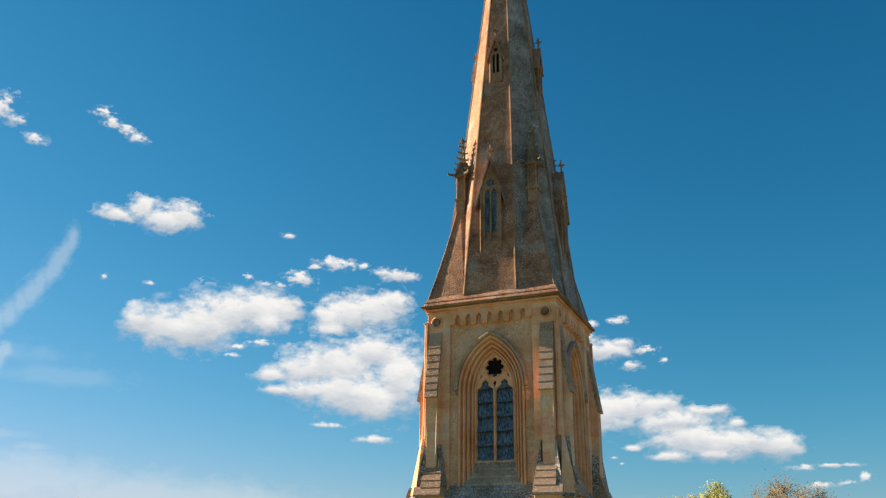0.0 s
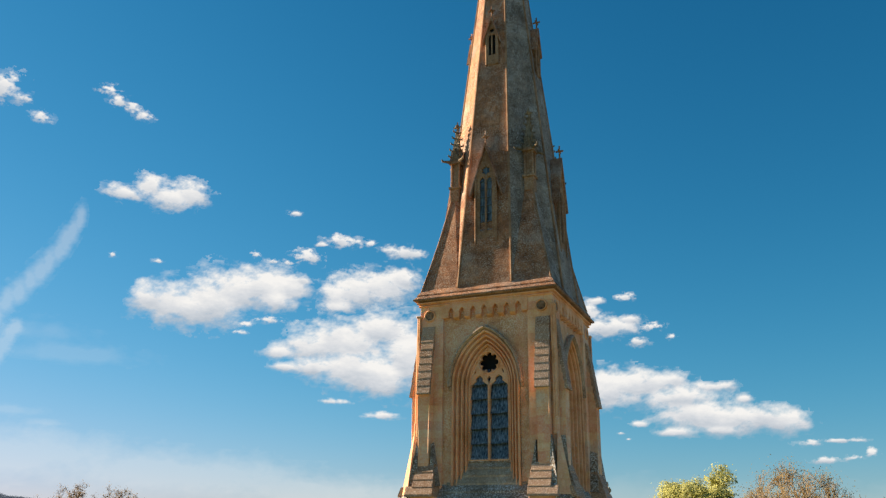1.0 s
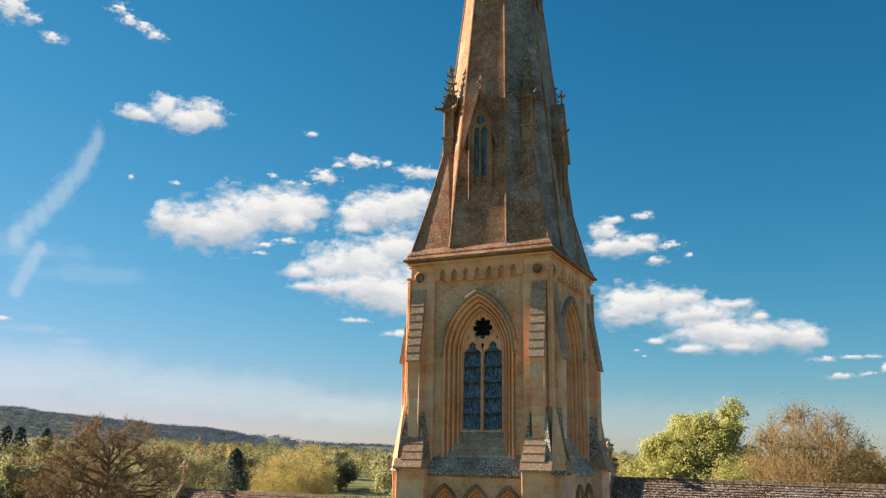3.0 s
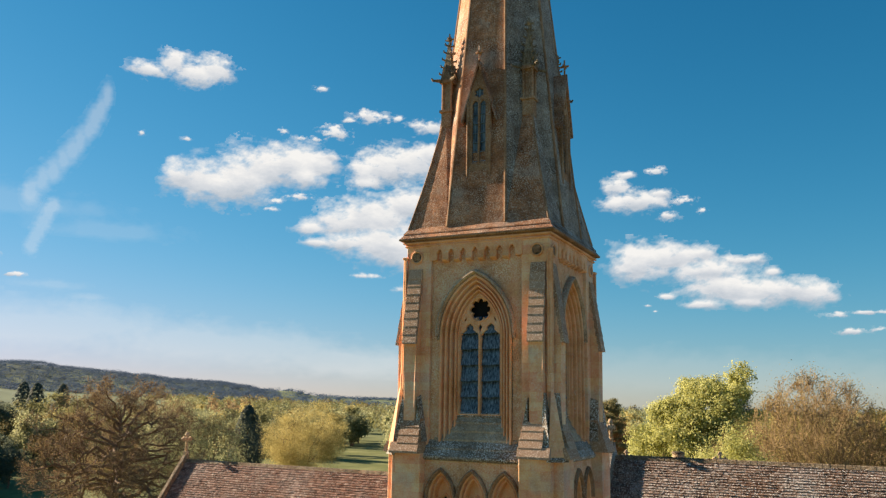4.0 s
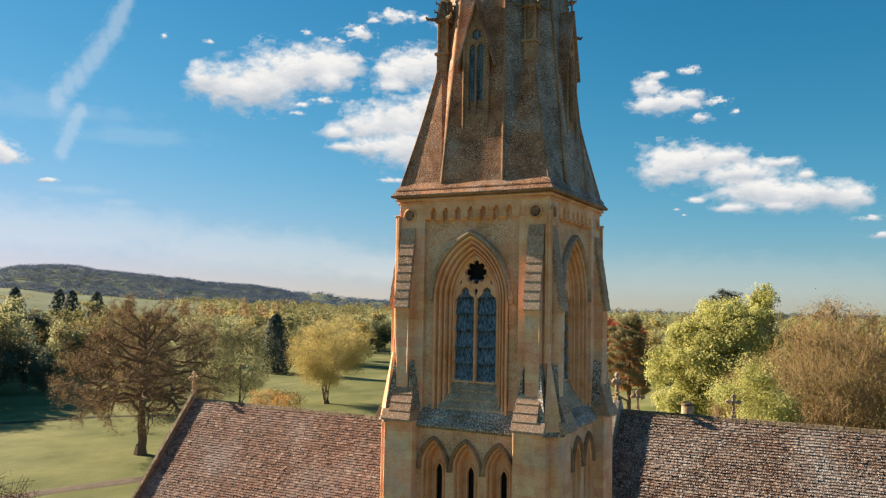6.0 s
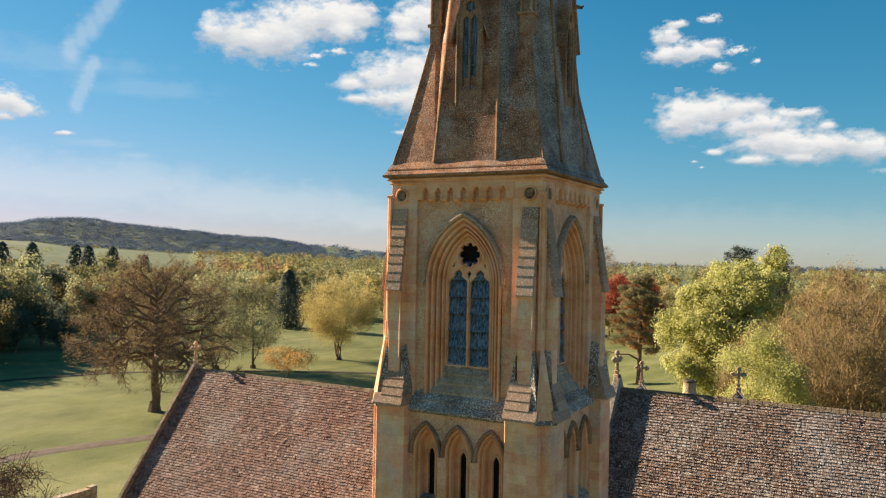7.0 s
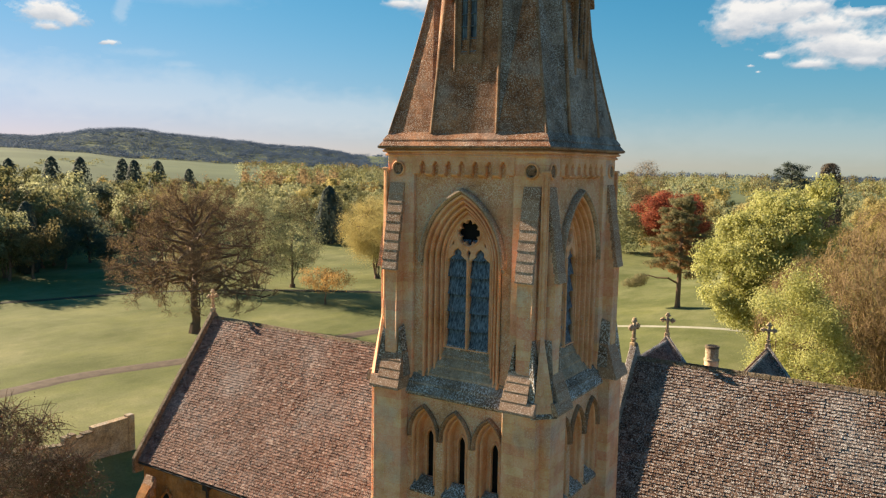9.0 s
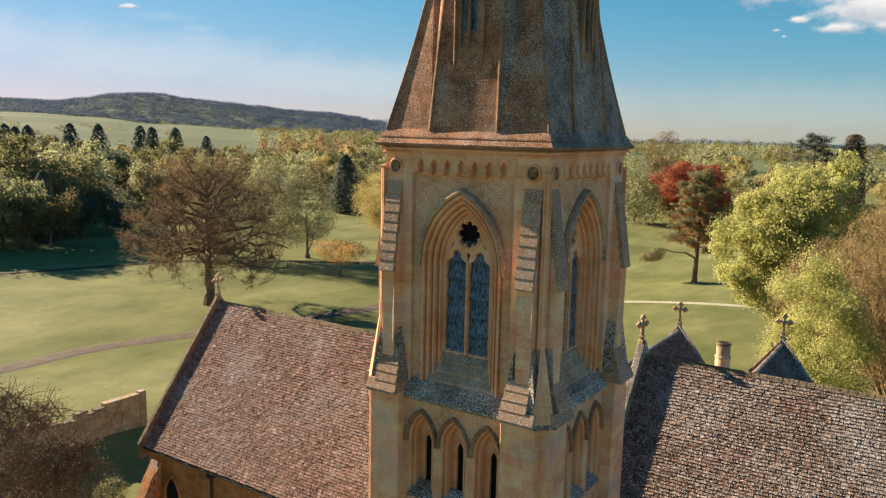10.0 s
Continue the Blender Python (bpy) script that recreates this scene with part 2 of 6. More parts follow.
def plate(loops, depth, m, bevel=0.0):
    """A flat piece with holes: loops of (u, v), of that depth, its middle plane at the pose m (u right, v up in it)."""
    cu = bpy.data.curves.new("outline", "CURVE")
    cu.dimensions, cu.fill_mode = "2D", "BOTH"
    cu.extrude = depth / 2 - bevel
    cu.bevel_depth, cu.bevel_resolution, cu.offset = bevel, 0, -bevel
    for loop in loops:
        s = cu.splines.new("POLY")
        s.points.add(len(loop) - 1)
        s.use_cyclic_u = True
        for p, (u, v) in zip(s.points, loop):
            p.co = (u, v, 0, 1)
    ob = bpy.data.objects.new("outline", cu)
    me = bpy.data.meshes.new_from_object(ob)
    bpy.data.objects.remove(ob)
    bpy.data.curves.remove(cu)
    me.transform(m)
    me.materials.clear()
    return me


def front(y):
    """The pose of a plate that stands upright, facing the south, with its middle at y."""
    return pose(0, y, 0, 90)


def arc(cx, cz, r, a0, a1, n):
    return [(cx + r * math.cos(radians(a0 + (a1 - a0) * i / n)), cz + r * math.sin(radians(a0 + (a1 - a0) * i / n))) for i in range(n + 1)]


def arch(a, c, zs, z0, n=12, x=0.0):
    """A pointed arch's outline: half width a, centres c beyond the middle, springing zs, foot z0."""
    r = a + c
    top = math.degrees(math.acos(c / r))
    right = arc(-c, zs, r, 0, top, n)
    half = [(a, z0)] + right
    return [(x + u, v) for u, v in half] + [(x - u, v) for u, v in half[-2::-1]]


def sweep_arch(profile, a, c, zs, z0, n=14, x=0.0):
    """A moulding of (inset, y) steps carried round a pointed arch and down both jambs."""
    bm = bmesh.new()
    rows = []
    for d, y in profile:
        rows.append([bm.verts.new((u, y, v)) for u, v in arch(a - d, c, zs, z0, n, x)])
    for p, q in zip(rows, rows[1:]):
        for i in range(len(p) - 1):
            bm.faces.new((p[i], p[i + 1], q[i + 1], q[i]))
    return bm


def foils(cx, cz, r, lobe, count, turn=90.0, n=6):
    """A foiled opening: count lobes of radius lobe round a circle r."""
    pts = []
    span = 180 / count
    for k in range(count):
        mid = turn + 360 * k / count
        ox, oz = cx + r * math.cos(radians(mid)), cz + r * math.sin(radians(mid))
        pts += arc(ox, oz, lobe, mid - 90 - span * 0.4, mid + 90 + span * 0.4, n)
    return pts


FACES = [pose(0, 0, 0, 0, 0, 90 * k) for k in range(4)]

# ---- the tower ----
tower = thing("church_tower", "golden limestone church tower with a tall brown stone broach spire", "church tower")

# lower stage
bm = rings([(2.12, -6), (2.12, 12.0)])
# solid core; the darkness behind the slits is its colour
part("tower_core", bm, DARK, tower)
lancets = [-1.10, 0.0, 1.10]
loops = [[(-2.62, -6), (2.62, -6), (2.62, 12.0), (-2.62, 12.0)]] + [arch(0.46, 0.52, 10.56, 8.9, 8, x) for x in lancets]
low_wall = plate(loops, 0.14, front(-2.55))
lancet_jamb = [sweep_arch([(0.0, -2.62), (0.045, -2.635), (0.07, -2.60), (0.075, -2.48), (0.11, -2.46), (0.13, -2.53), (0.16, -2.54), (0.185, -2.48), (0.19, -2.18)], 0.46, 0.52, 10.56, 8.9, 8, x) for x in lancets]
lancet_jamb = [mesh_of(b, "lancet_moulding") for b in lancet_jamb]
lancet_hood = [mesh_of(sweep_arch([(-0.10, -2.60), (-0.10, -2.68), (-0.06, -2.74), (-0.02, -2.72), (0.02, -2.64), (0.02, -2.6)], 0.46, 0.52, 10.56, 10.46, 8, x), "lancet_hood") for x in lancets]
lancet_slit = [plate([[(x - 0.36, 8.8), (x + 0.36, 8.8), (x + 0.36, 11.4), (x - 0.36, 11.4)], arch(0.115, 0.2, 10.38, 9.15, 6, x)], 0.05, front(-2.205)) for x in lancets]
lancet_ring = [mesh_of(sweep_arch([(-0.07, -2.22), (-0.06, -2.26), (-0.03, -2.285), (0.0, -2.27), (0.015, -2.19)], 0.115, 0.2, 10.38, 9.15, 8, x), "slit_roll") for x in lancets]
lancet_sill = [mesh_of(prism_x([(-2.3, 9.18), (-2.42, 9.12), (-2.72, 8.86), (-2.72, 8.78), (-2.3, 8.78)], x - 0.42, x + 0.42), "lancet_sill") for x in lancets]

low_buttress = []
for s in (-1, 1):
    x0, x1 = sorted((s * 1.68, s * 2.70))
    low_buttress.append(mesh_of(soft_box(x0, x1, -3.0, -2.5, -6, 11.95, 0.02), "buttress"))

# belfry stage
panel = plate([[(-1.64, 12.3), (1.64, 12.3), (1.64, 18.6), (-1.64, 18.6)], arch(1.28, 0.9, 15.75, 12.32, 14)], 0.10, front(-2.39))
strip = [mesh_of(soft_box(*sorted((s * 1.62, s * 2.555)), -2.56, -2.15, 12.0, 18.9, 0.012), "corner_strip") for s in (-1, 1)]
hood = mesh_of(sweep_arch([(0.0, -2.46), (0.0, -2.56), (0.03, -2.64), (0.08, -2.65), (0.12, -2.58), (0.14, -2.46)], 1.42, 0.9, 15.75, 15.72, 16), "hood_mould")
hood_stop = []
for s in (-1, 1):
    bm = bmesh.new()
    bmesh.ops.create_icosphere(bm, subdivisions=2, radius=0.07, matrix=Matrix.Translation((s * 1.35, -2.48, 15.66)) @ Matrix.Diagonal((0.9, 0.9, 1.3, 1)))
    for v in bm.verts:
        v.co += 0.03 * noise.noise_vector(v.co * 9)
    hood_stop.append(mesh_of(bm, "hood_stop"))
orders = []
for prof in (
    [(0.10, -2.48), (0.12, -2.54), (0.17, -2.55), (0.20, -2.52), (0.205, -2.38), (0.25, -2.35), (0.29, -2.38)],
    [(0.29, -2.38), (0.295, -2.45), (0.32, -2.475), (0.355, -2.46), (0.37, -2.41), (0.375, -2.27), (0.42, -2.24), (0.45, -2.27)],
    [(0.45, -2.27), (0.455, -2.35), (0.48, -2.375), (0.515, -2.36), (0.53, -2.31), (0.535, -2.16), (0.57, -2.13), (0.595, -2.16)],
    [(0.595, -2.16), (0.60, -2.23), (0.62, -2.25), (0.65, -2.24), (0.665, -2.19), (0.68, -2.02), (0.72, -1.9)],
):
    orders.append(mesh_of(sweep_arch([(0.10 + (d - 0.10) * 0.84, y) for d, y in prof], 1.38, 0.9, 15.75, 12.3, 16), "arch_order"))

light_l, light_r = -0.375, 0.375


def light_head(x):
    """One light of the window, with a cusped trefoil head that ends in a small point."""
    k = 1.2
    half = [(0.275, 13.2), (0.275, 15.60)] + arc(0.135, 15.70, 0.15, -25, 62, 5) + arc(0, 15.99, 0.115, -28, 62, 5)
    return [(x + k * u, v) for u, v in half] + [(x, 16.15)] + [(x - k * u, v) for u, v in reversed(half)]


def spandrel(x, z, w, h, lean):
    """A small dark pierced eye between the bars of the tracery."""
    return [(x - w, z - h), (x + w * lean, z - 0.2 * h), (x + w, z + h), (x - w * lean, z + 0.2 * h)]


tracery = plate([arch(0.83, 0.9, 15.72, 13.15, 14), light_head(light_l), light_head(light_r), foils(0, 16.60, 0.275, 0.102, 8, 90, 5),
                 [(0, 16.12), (0.07, 16.02), (0.03, 15.92), (0, 15.76), (-0.03, 15.92), (-0.07, 16.02)],
                 spandrel(-0.53, 16.27, 0.05, 0.10, 0.5), [(-u, v) for u, v in spandrel(-0.53, 16.27, 0.05, 0.10, 0.5)]], 0.16, front(-2.03), 0.012)
roll = mesh_of(sweep_arch([(-0.02, -2.11), (0.0, -2.15), (0.03, -2.165), (0.055, -2.14), (0.06, -2.10)], 0.78, 0.9, 15.72, 13.2, 14), "tracery_roll")
bm = bmesh.new()
ring = [(0.40 * math.cos(2 * math.pi * i / 28), 16.60 + 0.40 * math.sin(2 * math.pi * i / 28)) for i in range(29)]
for (xa, za), (xb, zb) in zip(ring, ring[1:]):
    tube(bm, (xa, -2.12, za), (xb, -2.12, zb), 0.028, 0.028, 5)
eye_roll = mesh_of(bm, "eye_roll")
mullion = mesh_of(soft_box(-0.038, 0.038, -2.17, -2.02, 13.15, 15.85, 0.03), "mullion")
boards = []
for i in range(6):
    z = 13.22 + 0.52 * i
    for x in (light_l, light_r):
        boards.append((x, z))
bm = bmesh.new()
random.seed(4)
xs = [-0.34 + 0.68 * i / 9 for i in range(10)]
rag = [random.uniform(-0.022, 0.014) for _ in xs]
for (xa, ra), (xb, rb) in zip(zip(xs, rag), list(zip(xs, rag))[1:]):
    vs = [bm.verts.new(p) for p in ((xa, -0.10, ra), (xb, -0.10, ra * 0.6 + rb * 0.4), (xb, 0.06, 0.56), (xa, 0.06, 0.56), (xa, -0.075, ra), (xb, -0.075, ra * 0.6 + rb * 0.4), (xb, 0.085, 0.56), (xa, 0.085, 0.56))]
    for f in ((0, 1, 2, 3), (7, 6, 5, 4), (4, 5, 1, 0), (5, 6, 2, 1), (6, 7, 3, 2), (7, 4, 0, 3)):
        bm.faces.new([vs[i] for i in f])
board = mesh_of(bm, "louvre_board")
board.materials.append(LOUVRE)
back = plate([[(-0.90, 13), (0.90, 13), (0.90, 17.4), (-0.90, 17.4)]], 0.04, front(-1.86))
sill = mesh_of(prism_x([(-1.85, 13.30), (-2.02, 13.28), (-2.10, 13.20), (-2.10, 13.12), (-1.85, 13.1)], -0.86, 0.86), "sill")
weathering = []
slope = [(-2.00, 13.20), (-2.14, 12.93), (-2.28, 12.66), (-2.42, 12.39), (-2.57, 12.12), (-2.72, 11.86)]
for k, ((ya, za), (yb, zb)) in enumerate(zip(slope, slope[1:])):
    w = 0.95 if k < 2 else (1.45 if k == 2 else 1.72)
    weathering.append(mesh_of(prism_x([(ya + 0.02, za + 0.02), (yb - 0.045, zb), (yb - 0.045, zb - 0.06), (yb + 0.4, zb - 0.06), (ya + 0.4, za)], -w, w), "weathering_course"))
drip = mesh_of(prism_x([(-2.5, 11.83), (-2.76, 11.83), (-2.76, 11.79), (-2.72, 11.75), (-2.64, 11.72), (-2.5, 11.72)], -1.70, 1.70), "drip_mould")

# corbel table
pts = [(-1.66, 18.95), (-1.66, 18.26)]
for i in range(7):
    x = -1.305 + 0.435 * i
    pts += [(x - 0.11, 18.26), (x - 0.10, 18.30), (x - 0.10, 18.46)] + arc(x - 0.06, 18.49, 0.05, 200, 100, 3) + arc(x, 18.57, 0.055, 180, 0, 5) + arc(x + 0.06, 18.49, 0.05, 80, -20, 3) + [(x + 0.10, 18.46), (x + 0.10, 18.30), (x + 0.11, 18.26)]
pts += [(1.66, 18.26), (1.66, 18.95)]
corbels = plate([pts], 0.19, front(-2.505), 0.012)
ledges = []
for i in range(8):
    x0, x1 = -1.66 if i == 0 else -1.305 + 0.435 * (i - 1) + 0.115, 1.66 if i == 7 else -1.305 + 0.435 * i - 0.115
    ledges.append(mesh_of(prism_x([(-2.44, 18.31), (-2.635, 18.30), (-2.645, 18.265), (-2.60, 18.22), (-2.52, 18.19), (-2.44, 18.18)], x0, x1), "corbel_ledge"))
medal = [plate([arc(s * 2.16, 18.40, 0.225, 0, 352, 22), arc(s * 2.16, 18.40, 0.165, 0, 352, 22)], 0.10, front(-2.57), 0.02) for s in (-1, 1)]
# flat disc in darker stone: the shade of a hollow is put into its colour
medal_back = [plate([arc(s * 2.16, 18.40, 0.17, 0, 352, 22)], 0.012, front(-2.566)) for s in (-1, 1)]
medal_leaf = [plate([foils(s * 2.16, 18.40, 0.085, 0.06, 4, 45)], 0.03, front(-2.58), 0.008) for s in (-1, 1)]

# buttresses of the belfry with their stepped set-offs
upper_buttress, upper_slabs, low_slabs, side_slope = [], [], [], []
for s in (-1, 1):
    x0, x1 = s * 2.20 - 0.25, s * 2.20 + 0.25
    bm = prism_x([(-2.4, 17.95), (-2.57, 17.95), (-2.93, 15.60), (-2.93, 15.50), (-2.88, 15.42), (-2.86, 15.34), (-2.86, 12.3), (-2.4, 12.3)], x0 + 0.02, x1 - 0.02)
    bmesh.ops.bevel(bm, geom=[e for e in bm.edges if abs(e.verts[0].co.z - e.verts[1].co.z) > 2.4 and e.verts[0].co.y < -2.7], offset=0.05, segments=1, affect="EDGES")
    upper_buttress.append(mesh_of(bm, "belfry_buttress"))
    for i in range(9):
        za, zb = 17.98 - 0.275 * i, 17.98 - 0.275 * (i + 1) - 0.03
        ya, yb = -2.59 - 0.0421 * i, -2.612 - 0.0421 * (i + 1)
        upper_slabs.append(mesh_of(prism_x([(ya, za), (yb, zb), (yb, zb - 0.04), (ya + 0.07, zb - 0.04), (ya + 0.07, za)], x0 - 0.012 * (i % 2), x1 + 0.012 * ((i + 1) % 2)), "set_off_slab"))
    for i in range(4):
        za, zb = 13.02 - 0.25 * i, 13.02 - 0.25 * (i + 1) - 0.02
        ya, yb = -2.83 - 0.085 * i, -2.86 - 0.085 * (i + 1)
        w = 0.43 + 0.025 * i
        low_slabs.append(mesh_of(prism_x([(ya, za), (yb, zb), (yb, zb - 0.07), (-2.45, zb - 0.07), (-2.45, za)], *sorted((s * (2.19 - w), s * (2.19 + (0.27 if i < 3 else 0.52))))), "set_off_slab"))
    bm = bmesh.new()
    a, b = s * 1.91, s * 1.65
    vs = [bm.verts.new(p) for p in ((a, -2.4, 13.85), (b, -2.4, 12.3), (a, -2.4, 12.3), (a, -2.84, 13.70), (b, -2.86, 12.3), (a, -2.86, 12.3))]
    for f in ((0, 1, 2), (5, 4, 3), (0, 3, 4, 1), (1, 4, 5, 2), (2, 5, 3, 0)):
        bm.faces.new([vs[i] for i in f])
    side_slope.append(mesh_of(bm, "side_weathering"))
    top, low, out = (s * 2.40, -2.80, 14.1), (s * 2.40, -2.95, 12.05), (s * 2.70, -3.04, 12.05)
    bm = bmesh.new()
    vs = [bm.verts.new(q) for q in (top, low, out)] + [bm.verts.new((q[0], -2.45, q[2])) for q in (top, low, out)]
    for f in ((0, 1, 2), (5, 4, 3), (0, 3, 4, 1), (1, 4, 5, 2), (2, 5, 3, 0)):
        bm.faces.new([vs[k] for k in f])
    side_slope.append(mesh_of(bm, "side_weathering"))

# the corner: nook shaft and spur
bm = bmesh.new()
for c, r in (((2.60, -2.60), 0.062), ((2.535, -2.655), 0.028), ((2.655, -2.535), 0.028)):
    tube(bm, (*c, 14.0), (*c, 18.36), r, r, 8)
nook = mesh_of(bm, "nook_shaft")
nook_cap = mesh_of(soft_box(2.48, 2.68, -2.68, -2.48, 18.34, 18.42, 0.02), "nook_cap")
nook_base = mesh_of(soft_box(2.47, 2.67, -2.67, -2.47, 13.9, 14.5, 0.035), "nook_base")
bm = bmesh.new()
vs = [bm.verts.new(p) for p in ((2.66, -3.08, 12.0), (3.08, -2.66, 12.0), (2.4, -2.4, 12.0), (2.63, -2.69, 14.0), (2.69, -2.63, 14.0), (2.4, -2.4, 14.0))]
for f in ((2, 1, 0), (3, 4, 5), (0, 1, 4, 3), (1, 2, 5, 4), (2, 0, 3, 5)):
    bm.faces.new([vs[i] for i in f])
spur = mesh_of(bm, "spur")
bm = bmesh.new()
vs = [bm.verts.new(p) for p in ((2.62, -3.14, 11.86), (3.14, -2.62, 11.86), (2.4, -2.4, 11.86), (2.62, -3.14, 11.94), (3.14, -2.62, 11.94), (2.55, -2.99, 12.10), (2.99, -2.55, 12.10), (2.4, -2.4, 12.10))]
for f in ((2, 1, 0), (0, 1, 4, 3), (3, 4, 6, 5), (5, 6, 7), (2, 0, 3, 5, 7), (1, 2, 7, 6, 4)):
    bm.faces.new([vs[i] for i in f])
spur_foot = mesh_of(bm, "spur_foot")

for m in FACES:
    w = part("tower_wall", low_wall, RUBBLE, tower, at=m)
    for i in range(3):
        j = part("lancet_moulding", lancet_jamb[i], MOULD, w)
        part("lancet_hood", lancet_hood[i], RIB, w)
        part("lancet_slit", lancet_slit[i], MOULD, w)
        part("slit_roll", lancet_ring[i], MOULD, w)
        part("lancet_sill", lancet_sill[i], WEATHER, w)
    for me in low_buttress:
        part("buttress", me, ASHLAR, tower, at=m)
    p = part("belfry_wall", panel, RUBBLE, tower, at=m)
    for me in strip:
        part("corner_strip", me, ASHLAR, p)
    part("corbel_table", corbels, MOULD, p)
    for me in ledges[1:-1]:
        part("corbel_ledge", me, MOULD, p)
    for me, dark, leaf in zip(medal, medal_back, medal_leaf):
        d = part("medallion", me, MOULD, tower, at=m)
        part("recess", dark, OLD, d)
        part("carved_leaf", leaf, RIB, d)
    part("drip_mould", drip, WEATHER, p)
    for k, me in enumerate(weathering):
        part("weathering_course", me, WEATHER if k > 2 else SILL, p)
    win = part("belfry_window", tracery, MOULD, tower, "two-light traceried window with slate louvres", m)
    part("hood_mould", hood, HOOD, win)
    for me in hood_stop:
        part("hood_stop", me, HOOD, win)
    for me in orders:
        part("arch_order", me, MOULD, win)
    part("mullion", mullion, MOULD, win)
    part("tracery_roll", roll, MOULD, win)
    part("eye_roll", eye_roll, MOULD, win)
    part("sill", sill, WEATHER, win)
    # plate behind the boards, the belfry's inner shade painted on it
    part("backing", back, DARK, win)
    for x, z in boards:
        part("louvre_board", board, LOUVRE, win, at=pose(x, -1.97, z))
    for i, me in enumerate(upper_buttress):
        b = part("belfry_buttress", me, ASHLAR, tower, at=m)
        for sl in upper_slabs[i * 9:i * 9 + 9]:
            part("set_off_slab", sl, SETOFF, b)
        for sl in low_slabs[i * 4:i * 4 + 4]:
            part("set_off_slab", sl, SETOFF, b)
        for sl in side_slope[i * 2:i * 2 + 2]:
            part("side_weathering", sl, WEATHER, b)
    part("nook_shaft", nook, MOULD, tower, at=m)
    part("nook_cap", nook_cap, MOULD, tower, at=m)
    part("nook_base", nook_base, ASHLAR, tower, at=m)
    part("spur", spur, ASHLAR, tower, at=m)
    part("spur_foot", spur_foot, WEATHER, tower, at=m)

part("cornice", rings([(2.3, 18.76), (2.60, 18.76), (2.625, 18.79), (2.60, 18.825), (2.575, 18.85), (2.67, 18.875), (2.685, 18.91), (2.65, 18.94), (2.62, 18.955), (2.3, 18.955)]), MOULD, tower)
part("cornice_lip", rings([(2.3, 18.957), (2.64, 18.957), (2.75, 18.972), (2.785, 19.0), (2.785, 19.05), (2.70, 19.06), (2.3, 19.06)]), RIB, tower)
skirt = part("spire_skirt", rings([(2.3, 19.03), (2.77, 19.052), (2.655, 19.20), (2.675, 19.205), (2.665, 19.245), (2.52, 19.46), (2.2, 19.46)]), SPIRE, tower)

# ---- the spire ----
APEX, TAPER = 43.6, 0.1055


def spire_r(z):
    return TAPER * (APEX - z)


levels = [(spire_r(z), z) for z in [19.40 + 0.6 * i for i in range(40)]] + [(0.02, 42.9)]
spire = part("spire", rings(levels, 8, 22.5), SPIRE, tower, "brown lichened octagonal stone spire")


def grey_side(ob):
    """Gives the sides turned from the sun a greyer stone: lichen plus painted shade."""
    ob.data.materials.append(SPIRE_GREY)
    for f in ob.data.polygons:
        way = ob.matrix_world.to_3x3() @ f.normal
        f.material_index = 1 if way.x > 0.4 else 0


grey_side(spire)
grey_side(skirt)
k8 = 1 / math.cos(math.pi / 8)
for i in range(8):
    a = radians(22.5 + 45 * i)
    bm = bmesh.new()
    r0, r1 = spire_r(19.4) * k8, spire_r(42.6) * k8
    tube(bm, (r0 * math.cos(a), r0 * math.sin(a), 19.4), (r1 * math.cos(a), r1 * math.sin(a), 42.6), 0.055, 0.04, 6)
    part("rib", bm, RIB, spire)
for i in range(4):
    m = FACES[i]
    bm = bmesh.new()
    top = Vector((1.62, -1.62, 23.9))
    cor = (2.54, -2.54, 19.40)
    edge = 12
    left, right, hip = Vector((1.06, -2.54, 19.40)), Vector((2.54, -1.06, 19.40)), Vector(cor)
    rows = []
    for j in range(edge + 1):
        f = j / edge
        sag = 0.07 * math.sin(math.pi * f)
        h = hip.lerp(top, f) + Vector((-sag, sag, 0)) * 0.7
        rows.append([bm.verts.new(left.lerp(top, f)), bm.verts.new(h), bm.verts.new(right.lerp(top, f))])
    for p, q in zip(rows, rows[1:]):
        for c in (0, 1):
            if (p[c].co - p[c + 1].co).length > 1e-4 and (q[c].co - q[c + 1].co).length > 1e-4:
                bm.faces.new((p[c], p[c + 1], q[c + 1], q[c]))
            else:
                bm.faces.new((p[c], p[c + 1], q[c]))
    heart = Vector((1.36, -1.36, 24.6))
    for a, b in ((left, top), (top, right)):
        bm.faces.new([bm.verts.new(v) for v in (a, b, heart)])
    broach = part("broach", bm, SPIRE, spire)
    broach.data.transform(m)
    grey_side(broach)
    bm = bmesh.new()
    for p, q in zip(range(edge), range(1, edge + 1)):
        pts2 = []
        for j in (p, q):
            f = j / edge
            sag = 0.07 * math.sin(math.pi * f)
            pts2.append(hip.lerp(top, f) + Vector((-sag, sag, 0)) * 0.7)
        tube(bm, pts2[0], pts2[1], 0.045, 0.045, 6)
    part("rib", bm, RIB, spire, at=m)


